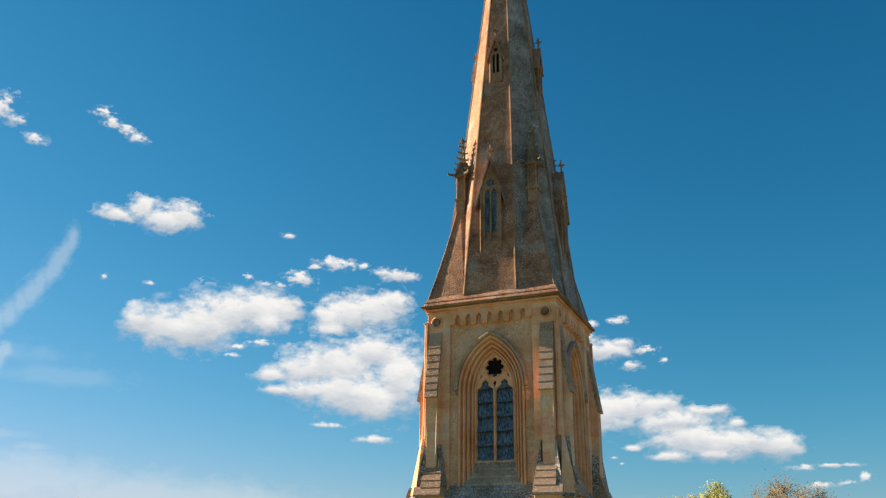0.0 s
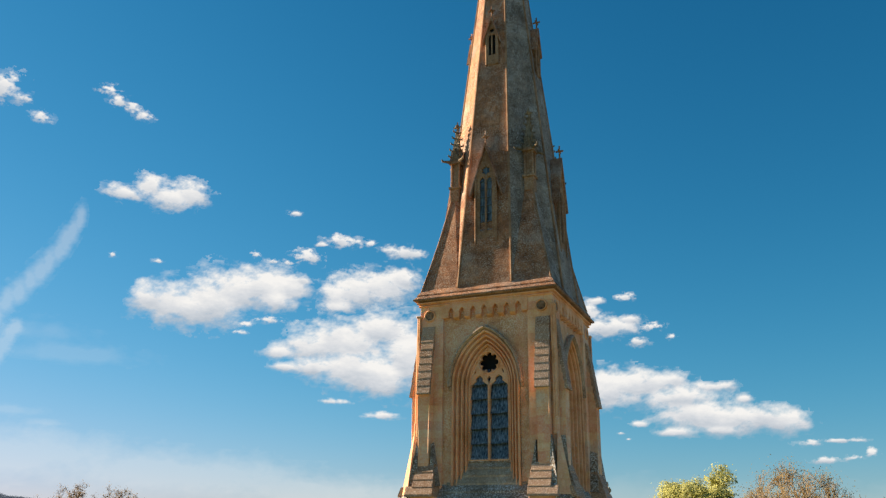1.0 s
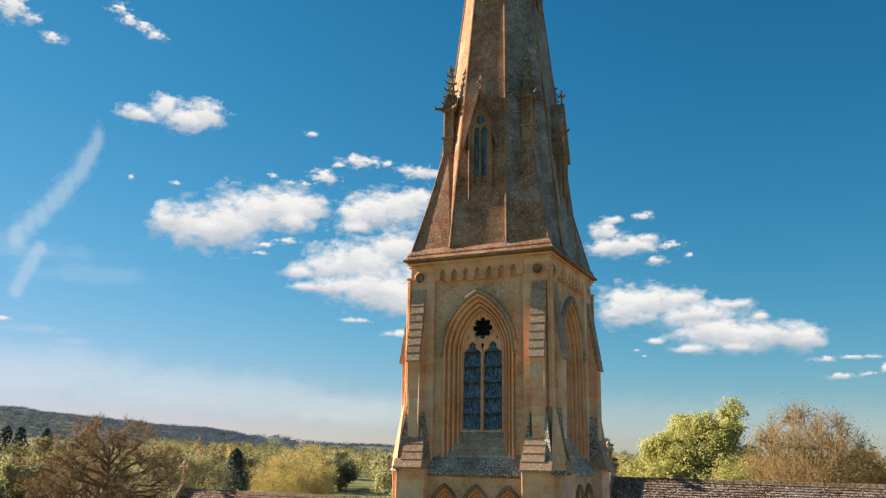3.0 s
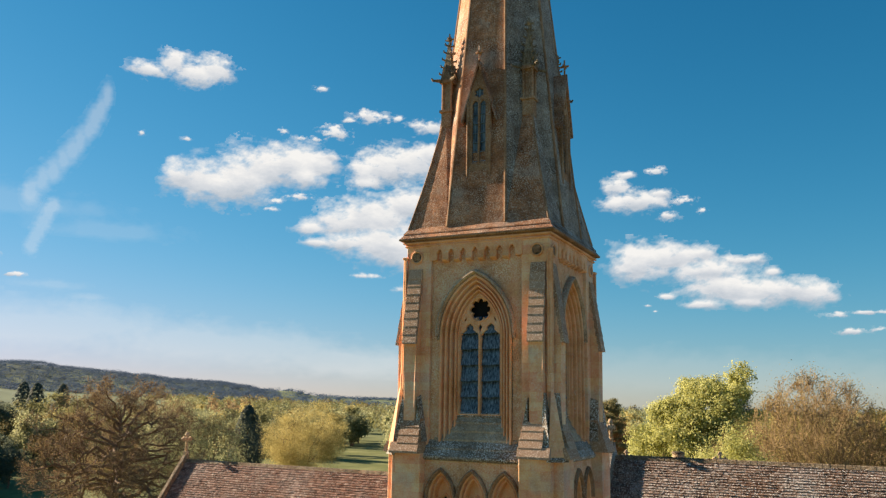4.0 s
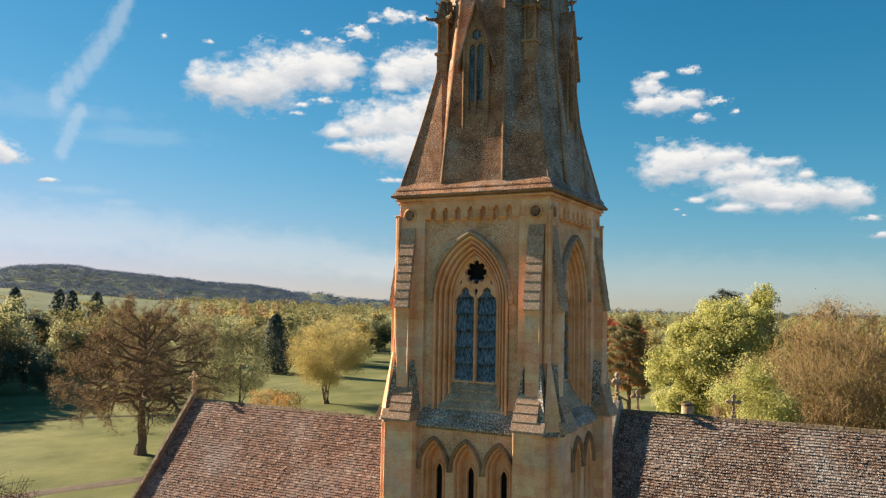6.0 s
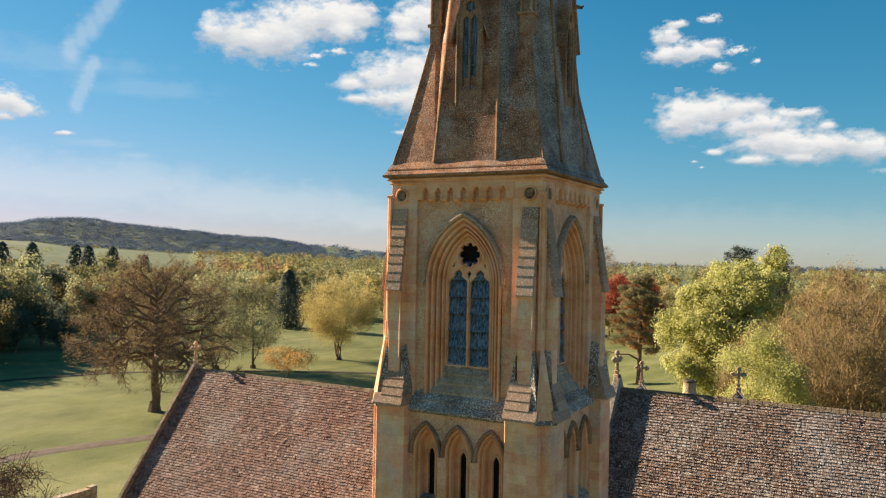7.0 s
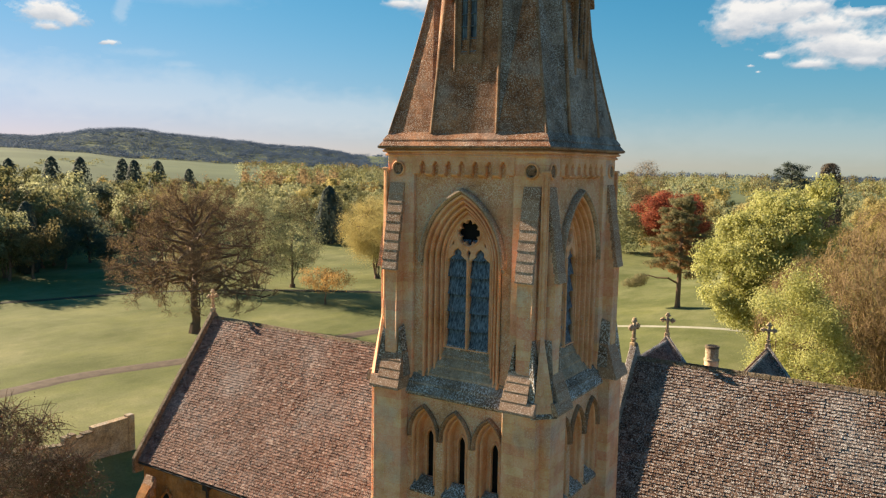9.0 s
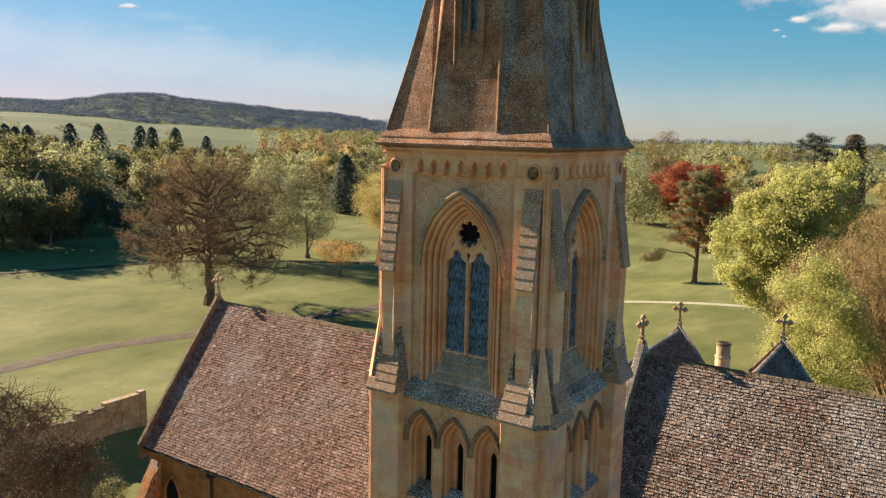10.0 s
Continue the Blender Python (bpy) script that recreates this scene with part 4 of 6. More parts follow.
verts, faces = [], []
radii = [0.0] + [3.0 * 1.075 ** i for i in range(101)]
azs = [radians(-180 + d) for d in range(0, 80, 8)] + [radians(-100 + 0.5 * d) for d in range(0, 260)] + [radians(30 + d) for d in range(0, 150, 8)]
for r in radii:
    for a in azs:
        x, y = r * math.sin(a), r * math.cos(a)
        verts.append((x, y, ground_z(x, y)))
na = len(azs)
for i in range(len(radii) - 1):
    for j in range(na):
        k = (j + 1) % na
        faces.append((i * na + j, (i + 1) * na + j, (i + 1) * na + k, i * na + k))
me = bpy.data.meshes.new("ground")
me.from_pydata(verts, [], faces)
for p in me.polygons:
    p.use_smooth = True
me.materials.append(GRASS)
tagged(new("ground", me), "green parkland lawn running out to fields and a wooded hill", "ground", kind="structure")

DIRT = plain("trodden earth path", (0.075, 0.052, 0.034), (0.135, 0.095, 0.062), 1.2, 0.95)
GRAVEL = plain("pale gravel path", (0.34, 0.32, 0.22), (0.46, 0.43, 0.32), 1.5, 0.95)


def ribbon(name, pts, width, material, label, lift=0.05):
    verts, faces = [], []
    P = [Vector((*p, 0)) for p in pts]
    fine = []
    for i in range(len(P) - 1):
        a, b, c, d = P[max(i - 1, 0)], P[i], P[i + 1], P[min(i + 2, len(P) - 1)]
        for s in range(16):
            t = s / 16
            fine.append(0.5 * (2 * b + (c - a) * t + (2 * a - 5 * b + 4 * c - d) * t * t + (3 * b - a - 3 * c + d) * t ** 3))
    fine.append(P[-1])
    for i, p in enumerate(fine):
        d = (fine[min(i + 1, len(fine) - 1)] - fine[max(i - 1, 0)]).normalized()
        s = Vector((-d.y, d.x, 0))
        w = width * (0.5 + 0.06 * noise.noise(p * 0.4))
        for e in (-1, -0.5, 0.5, 1):
            q = p + s * w * e
            verts.append((q.x, q.y, ground_z(q.x, q.y) + (lift if abs(e) < 1 else -0.02)))
    for i in range(len(fine) - 1):
        for j in range(3):
            faces.append((4 * i + j, 4 * i + j + 1, 4 * i + j + 5, 4 * i + j + 4))
    me = bpy.data.meshes.new(name)
    me.from_pydata(verts, [], faces)
    me.materials.append(material)
    return tagged(new(name, me), label, "path", kind="structure")


ribbon("path", [(-66, -12), (-65.0, 17.2), (-64.7, 27.0), (-61.2, 37.2), (-57.2, 48.0), (-54.8, 57.0), (-52.5, 66), (-46, 80)], 3.2, DIRT, "brown trodden track across the lawn")
ribbon("path", [(-55, 70), (-38, 77.5), (-24.5, 79.3), (-14.6, 79.9), (6, 82), (30, 88)], 1.6, GRAVEL, "pale gravel path across the lawn")
# the ditch isn't dug: a dark ribbon laid on the grass marks its line
ribbon("ditch", [(-120, 20), (-114, 42.2), (-110.7, 49.6), (-107.0, 58.0), (-100, 70), (-82, 84), (-66, 93)], 2.0, plain("dark ditch earth", (0.03, 0.026, 0.015), (0.06, 0.055, 0.025), 1.5, 0.95), "flat dark strip marking the ditch along the edge of the lawn", 0.12)

# ---- trees ----
BARK = plain("brown tree bark", (0.125, 0.078, 0.048), (0.225, 0.145, 0.09), 3.0, 0.95, bump=0.8, stretch=(3, 3, 0.6))
TWIG = plain("ochre brown twigs", (0.18, 0.124, 0.064), (0.29, 0.20, 0.103), 0.5, 0.95)


def leafy(name, stops, through_light=0.3):
    n = Nodes(name, 0.75, spec=0.15)
    r = n.add("NewGeometry").outputs["Random Per Island"]
    c = n.ramp(r, stops)
    c = n.mix(n.mask(n.noise(0.35, 3), 0.35, 0.7), c, n.mix(0.35, c, stops[0][1]))
    n.colour(c)
    tr = n.add("BsdfTranslucent")
    n.link(c, tr.inputs["Color"])
    mx = n.add("MixShader")
    mx.inputs["Fac"].default_value = through_light
    n.link(n.b.outputs[0], mx.inputs[1])
    n.link(tr.outputs[0], mx.inputs[2])
    n.link(mx.outputs[0], n.t.nodes["Material Output"].inputs["Surface"])
    return n.m


LEAF = {
    "lime": leafy("fresh lime-green leaves", [(0.0, (0.38, 0.37, 0.11)), (0.5, (0.50, 0.49, 0.18)), (1.0, (0.61, 0.60, 0.28))], 0.58),
    "green": leafy("mid-green leaves", [(0.0, (0.18, 0.178, 0.08)), (0.5, (0.225, 0.215, 0.095)), (1.0, (0.27, 0.25, 0.115))], 0.5),
    "grey": leafy("grey-green willow leaves", [(0.0, (0.30, 0.30, 0.15)), (0.5, (0.39, 0.385, 0.20)), (1.0, (0.48, 0.47, 0.26))], 0.5),
    "gold": leafy("golden willow leaves", [(0.0, (0.40, 0.32, 0.115)), (0.5, (0.46, 0.38, 0.15)), (1.0, (0.52, 0.45, 0.20))], 0.5),
    "dark": leafy("dark evergreen needles", [(0.0, (0.080, 0.098, 0.080)), (0.5, (0.10, 0.118, 0.092)), (1.0, (0.125, 0.145, 0.105))], 0.45),
    "broad_dark": leafy("dark evergreen leaves", [(0.0, (0.12, 0.138, 0.095)), (0.5, (0.145, 0.162, 0.11)), (1.0, (0.175, 0.192, 0.125))], 0.5),
    "red": leafy("copper-red leaves", [(0.0, (0.25, 0.065, 0.04)), (0.5, (0.37, 0.10, 0.055)), (1.0, (0.48, 0.18, 0.09))], 0.5),
    "pine": leafy("dull grey-green pine needles", [(0.0, (0.19, 0.175, 0.085)), (0.5, (0.25, 0.225, 0.11)), (1.0, (0.33, 0.28, 0.14))], 0.45),
    "oak": leafy("brown opening oak buds", [(0.0, (0.22, 0.145, 0.075)), (0.5, (0.29, 0.20, 0.10)), (1.0, (0.36, 0.27, 0.135))], 0.5),
    "brown": leafy("ochre twig tips", [(0.0, (0.25, 0.178, 0.066)), (0.5, (0.33, 0.245, 0.092)), (1.0, (0.40, 0.325, 0.123))], 0.5),
    "cypress": leafy("brownish cypress needles", [(0.0, (0.10, 0.075, 0.055)), (0.5, (0.135, 0.105, 0.075)), (1.0, (0.18, 0.145, 0.10))], 0.4),
    "rust": leafy("rust-brown old needles", [(0.0, (0.30, 0.155, 0.07)), (0.5, (0.40, 0.21, 0.09)), (1.0, (0.50, 0.28, 0.12))], 0.5),
    "orange": leafy("orange-brown young leaves", [(0.0, (0.42, 0.23, 0.07)), (0.5, (0.56, 0.33, 0.11)), (1.0, (0.64, 0.42, 0.17))], 0.4),
    "soft": leafy("pale yellow-green far leaves", [(0.0, (0.22, 0.19, 0.06)), (0.5, (0.30, 0.27, 0.09)), (1.0, (0.38, 0.34, 0.13))]),
    "shrub": leafy("dull grey-green leaves", [(0.0, (0.085, 0.07, 0.04)), (0.5, (0.145, 0.12, 0.07)), (0.8, (0.22, 0.19, 0.11)), (1.0, (0.52, 0.47, 0.36))], 0.3),
    # the blue is distance haze painted into the leaf colour
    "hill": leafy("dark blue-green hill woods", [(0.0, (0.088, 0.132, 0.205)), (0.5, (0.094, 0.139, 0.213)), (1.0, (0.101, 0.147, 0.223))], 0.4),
    "olive": leafy("olive-brown twigs and leaves", [(0.0, (0.17, 0.14, 0.065)), (0.5, (0.22, 0.18, 0.08)), (1.0, (0.28, 0.22, 0.10))], 0.45),
}


def tree_mesh(seed, height, width, low=0.25, limbs=9, clumps=260, leaves=26, leaf=0.22, spread=0.7, trunk=0.35, shape=1.0, stems=1, droop=0.0, twigs=0, sides=5, shell=0.45, lobes=0, lobe=0.3, ruffle=0.38):
    """Trunk with limbs, and crown, as two meshes. The crown fills an uneven egg from low*height to the top."""
    rnd = np.random.RandomState(seed)
    segs = []
    zc, hz, hw = height * (1 + low) / 2, height * (1 - low) / 2, width / 2
    skeleton, radius = [], []

    def run(points, r0, r1):
        for i in range(len(points) - 1):
            f0, f1 = i / (len(points) - 1), (i + 1) / (len(points) - 1)
            segs.append((points[i], points[i + 1], r0 + (r1 - r0) * f0, r0 + (r1 - r0) * f1))
            skeleton.append(points[i + 1])
            radius.append(r0 + (r1 - r0) * f1)

    for s in range(stems):
        lean = rnd.normal(0, 0.10 if stems == 1 else 0.34, 2)
        base = np.array([*(rnd.normal(0, 0.25 * (stems > 1), 2)), -0.3])
        top = np.array([lean[0] * height * 0.35, lean[1] * height * 0.35, height * (0.72 if stems == 1 else 0.6)])
        pts = [base + (top - base) * f + np.array([*rnd.normal(0, 0.10, 2), 0]) * (f > 0) * (1 + f) for f in np.linspace(0, 1, 8)]
        segs.append((base, base + np.array([0, 0, 0.9]), trunk * 1.5, trunk))
        run(pts, trunk / math.sqrt(stems), trunk * 0.22)
    bulge = [(rnd.normal(size=3), rnd.uniform(0.10, 0.24)) for _ in range(16)]

    def envelope(d):
        k = 1.0
        for b, s in bulge:
            k += s * max(0, float(np.dot(d, b / np.linalg.norm(b)))) ** 6 - s * 0.07
        return k

    def point(f):
        d = rnd.normal(size=3)
        d /= np.linalg.norm(d)
        k = envelope(d) * f
        z = d[2] * k
        taper = 1.0 - (1 - shape) * max(0, z)
        return np.array([d[0] * k * hw * taper, d[1] * k * hw * taper, zc + z * hz])

    def branch(end, r0, r1, n=5, wobble=0.08):
        sk = np.array(skeleton)
        cost = np.linalg.norm(sk - end, axis=1) + 0.9 * np.maximum(0, sk[:, 2] - end[2] + 0.15 * np.linalg.norm(sk[:, :2] - end[:2], axis=1))
        i = int(np.argmin(cost))
        a = sk[i]
        L = np.linalg.norm(end - a)
        mid = np.array([0, 0, 0.16 * L])
        pts = [a + (end - a) * f + mid * math.sin(math.pi * f) + rnd.normal(0, wobble * L, 3) * (0 < f < 1) for f in np.linspace(0, 1, n)]
        run(pts, min(r0, radius[i] * 0.8), r1)

    for i in range(limbs):
        branch(point(0.5 if lobes else 0.62), trunk * 0.5, trunk * 0.14, 7, 0.05)
    for i in range(limbs * 4):
        branch(point(0.62 if lobes else 0.80), trunk * 0.22, trunk * 0.06, 6)
    if lobes:
        ends, middles = [], []
        for c in [point(rnd.uniform(0.62, 0.80)) for _ in range(lobes)] + [point(0.35) for _ in range(lobes // 5)]:
            size = hw * lobe * rnd.uniform(0.75, 1.25)
            for i in range(clumps // lobes):
                d = rnd.normal(size=3)
                d[2] += 0.35
                ends.append(c + d / np.linalg.norm(d) * size * rnd.uniform(0.55, 1.0) * np.array([1, 1, 0.8]))
                middles.append(c)
        order = np.argsort([np.linalg.norm(p - np.array([0, 0, height * 0.45])) for p in ends], kind="stable")
        centres = np.repeat(np.array([middles[i] for i in order]), leaves, axis=0)
        clumps = len(ends)
    else:
        ends = [point(rnd.uniform(shell, 1.0) ** 0.6) for _ in range(clumps)]
    ends = [ends[i] for i in np.argsort([np.linalg.norm(p - np.array([0, 0, height * 0.45])) for p in ends], kind="stable")]
    for e in ends:
        branch(e, trunk * 0.10, trunk * 0.02, 4)
    for i in range(twigs):
        e = ends[rnd.randint(len(ends))]
        o = rnd.normal(0, 1, 3) * spread * 1.5
        segs.append((e, e + o * 0.5 + np.array([0, 0, 0.1]), 0.016, 0.012))
        segs.append((e + o * 0.5 + np.array([0, 0, 0.1]), e + o, 0.012, 0.008))
    verts, faces = [], []
    for a, b, r0, r1 in segs:
        d = b - a
        L = np.linalg.norm(d)
        if L < 1e-5:
            continue
        d = d / L
        u = np.cross(d, [0.3, 0.9, 0.27])
        u /= np.linalg.norm(u)
        v = np.cross(d, u)
        ns = sides + 2 if r0 > trunk * 0.3 else (sides if r0 > trunk * 0.08 else 3)
        k = len(verts)
        for p, r in ((a, r0), (b, r1)):
            for s in range(ns):
                c = 2 * math.pi * s / ns
                verts.append(tuple(p + r * (math.cos(c) * u + math.sin(c) * v)))
        faces += [(k + s, k + (s + 1) % ns, k + ns + (s + 1) % ns, k + ns + s) for s in range(ns)]
    wood = bpy.data.meshes.new("trunk")
    wood.from_pydata(verts, [], faces)
    N = clumps * leaves
    c = np.repeat(np.array(ends), leaves, axis=0)
    c = c + rnd.normal(0, 1, (N, 3)) * spread * np.array([1, 1, 0.75])
    if droop:
        c[:, 2] -= np.abs(rnd.normal(0, droop, N))
    c[:, 2] = np.maximum(c[:, 2], 0.15)
    heart = centres if lobes else np.tile(np.array([[0, 0, zc - 0.25 * hz]]), (N, 1))
    out = c - heart
    out /= np.linalg.norm(out, axis=1)[:, None] + 1e-6
    out = out + rnd.normal(0, ruffle, (N, 3))
    out /= np.linalg.norm(out, axis=1)[:, None]
    n1 = np.cross(out, rnd.normal(size=(N, 3)))
    n1 /= np.linalg.norm(n1, axis=1)[:, None]
    n2 = np.cross(n1, out)
    n2 /= np.linalg.norm(n2, axis=1)[:, None]
    s1 = leaf * rnd.uniform(0.5, 1.2, (N, 1))
    s2 = s1 * rnd.uniform(0.45, 0.8, (N, 1))
    q = np.stack([c - n1 * s1, c - n2 * s2, c + n1 * s1, c + n2 * s2], axis=1).reshape(-1, 3)
    crown = bpy.data.meshes.new("crown")
    crown.from_pydata(q.tolist(), [], np.arange(4 * N).reshape(-1, 4).tolist())
    return wood, crown


def fan_tree(seed, height, width, stems=62, buds=26000, lean=0.42, sweep=0.9, trunk=0.0, fine=0.013, bud=0.05, thick=0.13, crook=0.02):
    """A bare tree of many fine stems that fan out from the ground to a dome, and its scattered buds."""
    g = np.random.RandomState(seed)
    mid, half, up = height * lean, width / 2, height * (1 - lean)
    segs, tips = [], []

    def keep(p):
        k = math.sqrt((p[0] / half) ** 2 + (p[1] / half) ** 2 + ((p[2] - mid) / up) ** 2)
        k /= 1 + 0.05 * math.sin(3 * math.atan2(p[1], p[0]) + seed) + 0.04 * math.sin(7 * p[2] / height + seed)
        return p if k < 1 else np.array([p[0] / k, p[1] / k, mid + (p[2] - mid) / k])

    def run(a, c, b, r0, r1, n):
        last = a
        pts = [a]
        for i in range(1, n + 1):
            f = i / n
            p = a * (1 - f) ** 2 + 2 * c * f * (1 - f) + b * f * f + g.normal(0, crook if r0 > 0.1 else 0.02, 3) * (f < 1)
            segs.append((last, p, r0 + (r1 - r0) * (f - 1 / n), r0 + (r1 - r0) * f))
            last = p
            pts.append(p)
        return pts

    def shoot(pts, count, reach, r0, level):
        for i in range(count):
            f = g.uniform(0.25, 1.0) if level else 1 - 0.75 * g.uniform(0, 1) ** 1.3
            k = min(int(f * (len(pts) - 1)), len(pts) - 2)
            a = pts[k] + (pts[k + 1] - pts[k]) * g.uniform(0, 1)
            d = pts[k + 1] - pts[k]
            d = d / (np.linalg.norm(d) + 1e-6) + g.normal(0, 0.42, 3) + np.array([0, 0, 0.30])
            b = keep(a + d / np.linalg.norm(d) * reach * g.uniform(0.5, 1.1))
            c = (a + b) / 2 + np.array([0, 0, -0.08]) * reach
            out = run(a, c, b, r0, r0 * 0.45, 3 if level == 0 else 2)
            if level < 2:
                shoot(out, (6, 6)[level], reach * 0.5, r0 * 0.5, level + 1)
            else:
                tips.append(b)

    for s in range(stems):
        t, q = math.acos(1 - sweep * (s + g.uniform(0, 1)) / stems), s * 2.4 + g.uniform(-0.3, 0.3)
        end = np.array([half * math.sin(t) * math.cos(q), half * math.sin(t) * math.sin(q), mid + up * math.cos(t)]) * np.array([1, 1, g.uniform(0.8, 0.98)])
        if trunk:
            rise = min(0.62, 0.16 + 0.46 * max(0, end[2]) / height * g.uniform(0.8, 1.1)) * height
            foot = np.array([0, 0, rise])
            bend = np.array([end[0] * 0.5, end[1] * 0.5, 0.5 * rise + 0.5 * end[2] + 0.10 * height])
        else:
            foot = np.array([end[0] * 0.06, end[1] * 0.06, -0.3])
            bend = np.array([end[0] * 0.30, end[1] * 0.30, end[2] * 0.50])
        pts = run(foot, bend, end, thick, thick * 0.25, 9)
        shoot(pts, 6, height * 0.20, thick * 0.27, 0)
    if trunk:
        run(np.array([0, 0, -0.4]), np.array([0.3, 0.2, height * 0.3]), np.array([0, 0, height * 0.66]), trunk, trunk * 0.3, 12)
        segs.append((np.array([0, 0, -0.4]), np.array([0, 0, 1.2]), trunk * 1.5, trunk * 0.95))
    verts, faces = [], []
    for a, b, r0, r1 in segs:
        d = b - a
        d = d / (np.linalg.norm(d) + 1e-9)
        u = np.cross(d, [0.3, 0.9, 0.27])
        u /= np.linalg.norm(u)
        v = np.cross(d, u)
        k = len(verts)
        for p, r in ((a, r0), (b, r1)):
            r = max(r, fine)
            ns = 7 if r0 > 0.09 else 3
            for s in range(ns):
                verts.append(tuple(p + r * (math.cos(2 * math.pi * s / ns) * u + math.sin(2 * math.pi * s / ns) * v)))
        faces += [(k + s, k + (s + 1) % ns, k + ns + (s + 1) % ns, k + ns + s) for s in range(ns)]
    wood = bpy.data.meshes.new("trunk")
    wood.from_pydata(verts, [], faces)
    tips = np.array(tips)
    c = tips[g.randint(len(tips), size=buds)] + g.normal(0, 0.36, (buds, 3))
    n1 = g.normal(size=(buds, 3))
    n1 /= np.linalg.norm(n1, axis=1)[:, None]
    n2 = np.cross(n1, g.normal(size=(buds, 3)))
    n2 /= np.linalg.norm(n2, axis=1)[:, None]
    z = g.uniform(0.6, 1.3, (buds, 1)) * bud
    quad = np.stack([c - n1 * z, c - n2 * z * 0.6, c + n1 * z, c + n2 * z * 0.6], axis=1).reshape(-1, 3)
    crown = bpy.data.meshes.new("crown")
    crown.from_pydata(quad.tolist(), [], np.arange(4 * buds).reshape(-1, 4).tolist())
    return wood, crown


def tree(name, label, x, y, meshes, leaf, turn=0.0, scale=1.0, bark=None, group=""):
    ob = thing(name, label, "tree", pose(x, y, ground_z(x, y), 0, 0, turn) @ Matrix.Scale(scale, 4), group)
    part("trunk", meshes[0], bark or BARK, ob)
    part("crown", meshes[1], LEAF[leaf], ob)
    return ob


def oak_tree(seed, height, width, limbs=26, buds=36000, bud=0.085):
    """An old spreading oak: a thick leader, crooked limbs that reach to a wide dome, and a haze of twigs and buds."""
    g = np.random.RandomState(seed)
    segs, tips = [], []
    mid, half, up = height * 0.36, width / 2, height * 0.64

    def keep(p):
        k = math.sqrt((p[0] / half) ** 2 + (p[1] / half) ** 2 + ((p[2] - mid) / (up if p[2] > mid else mid * 0.80)) ** 2)
        k /= 1 + 0.07 * math.sin(3 * math.atan2(p[1], p[0]) + seed) + 0.06 * math.sin(11 * p[2] / height + seed)
        return p if k < 1 else np.array([p[0] / k, p[1] / k, mid + (p[2] - mid) / k])

    def grow(pts, r, level):
        n = len(pts) - 1
        for i in range(n):
            segs.append((pts[i], pts[i + 1], r * (1 - 0.78 * i / n), r * (1 - 0.78 * (i + 1) / n)))
        if level == 3:
            tips.extend(pts[1:])
            return
        length = sum(np.linalg.norm(pts[i + 1] - pts[i]) for i in range(n))
        for i in range((9, 7, 6)[level]):
            f = g.uniform(0.30 if level == 0 else 0.2, 1.0)
            k = min(int(f * n), n - 1)
            base = pts[k] + (pts[k + 1] - pts[k]) * (f * n - k)
            d = pts[k + 1] - pts[k]
            d /= np.linalg.norm(d)
            side = np.cross(d, g.normal(size=3))
            d = d * 0.8 + side / np.linalg.norm(side) * 0.85
            reach = (0.40, 0.48, 0.50)[level] * length * (1.15 - 0.5 * f) * g.uniform(0.7, 1.2)
            m = (5, 4, 3)[level]
            out = [base]
            for q in range(m):
                d = d + g.normal(0, 0.28, 3) + np.array([0, 0, 0.06])
                d = d / np.linalg.norm(d)
                out.append(keep(out[-1] + d * reach / m))
            grow(out, r * (1 - 0.78 * f) * 0.62, level + 1)

    lead = [np.array([0, 0, -0.4])]
    for i in range(9):
        lead.append(np.array([g.normal(0, 0.12), g.normal(0, 0.12), height * 0.70 * (i + 1) / 9]))
        segs.append((lead[-2], lead[-1], 0.62 * (1 - 0.095 * i), 0.62 * (1 - 0.095 * (i + 1))))
    segs.append((lead[0], np.array([0, 0, 1.3]), 1.0, 0.60))
    for i in range(limbs):
        f = (i + 0.5) / limbs
        s = -0.42 + 1.38 * f
        a = i * 2.4 + g.uniform(-0.35, 0.35)
        c = math.sqrt(max(0.0, 1 - s * s))
        end = np.array([half * c * math.cos(a), half * c * math.sin(a), mid + s * (up if s > 0 else mid * 0.80)]) * g.uniform(0.84, 0.97)
        z = height * min(0.68, 0.24 + 0.40 * f)
        k = min(int(z / (height * 0.70) * 9), 8)
        base = lead[k] + (lead[k + 1] - lead[k]) * (z / (height * 0.70) * 9 - k)
        bend = base + (end - base) * 0.5 + np.array([0, 0, 0.09 * np.linalg.norm(end - base)])
        L = np.linalg.norm(end - base)
        pts = []
        for q in range(9):
            t = q / 8
            pts.append(base * (1 - t) ** 2 + 2 * bend * t * (1 - t) + end * t * t + g.normal(0, 0.035 * L, 3) * (0 < q < 8))
        grow(pts, 0.27 * (1 - 0.35 * f), 0)
    verts, faces = [], []
    for a, b, r0, r1 in segs:
        d = (b - a) / (np.linalg.norm(b - a) + 1e-9)
        u = np.cross(d, [0.3, 0.9, 0.27])
        u /= np.linalg.norm(u)
        v = np.cross(d, u)
        k, ns = len(verts), 8 if r0 > 0.12 else (5 if r0 > 0.05 else 3)
        for p, r in ((a, r0), (b, r1)):
            r = max(r, 0.014)
            for q in range(ns):
                verts.append(tuple(p + r * (math.cos(2 * math.pi * q / ns) * u + math.sin(2 * math.pi * q / ns) * v)))
        faces += [(k + q, k + (q + 1) % ns, k + ns + (q + 1) % ns, k + ns + q) for q in range(ns)]
    wood = bpy.data.meshes.new("trunk")
    wood.from_pydata(verts, [], faces)
    tips = np.array(tips)
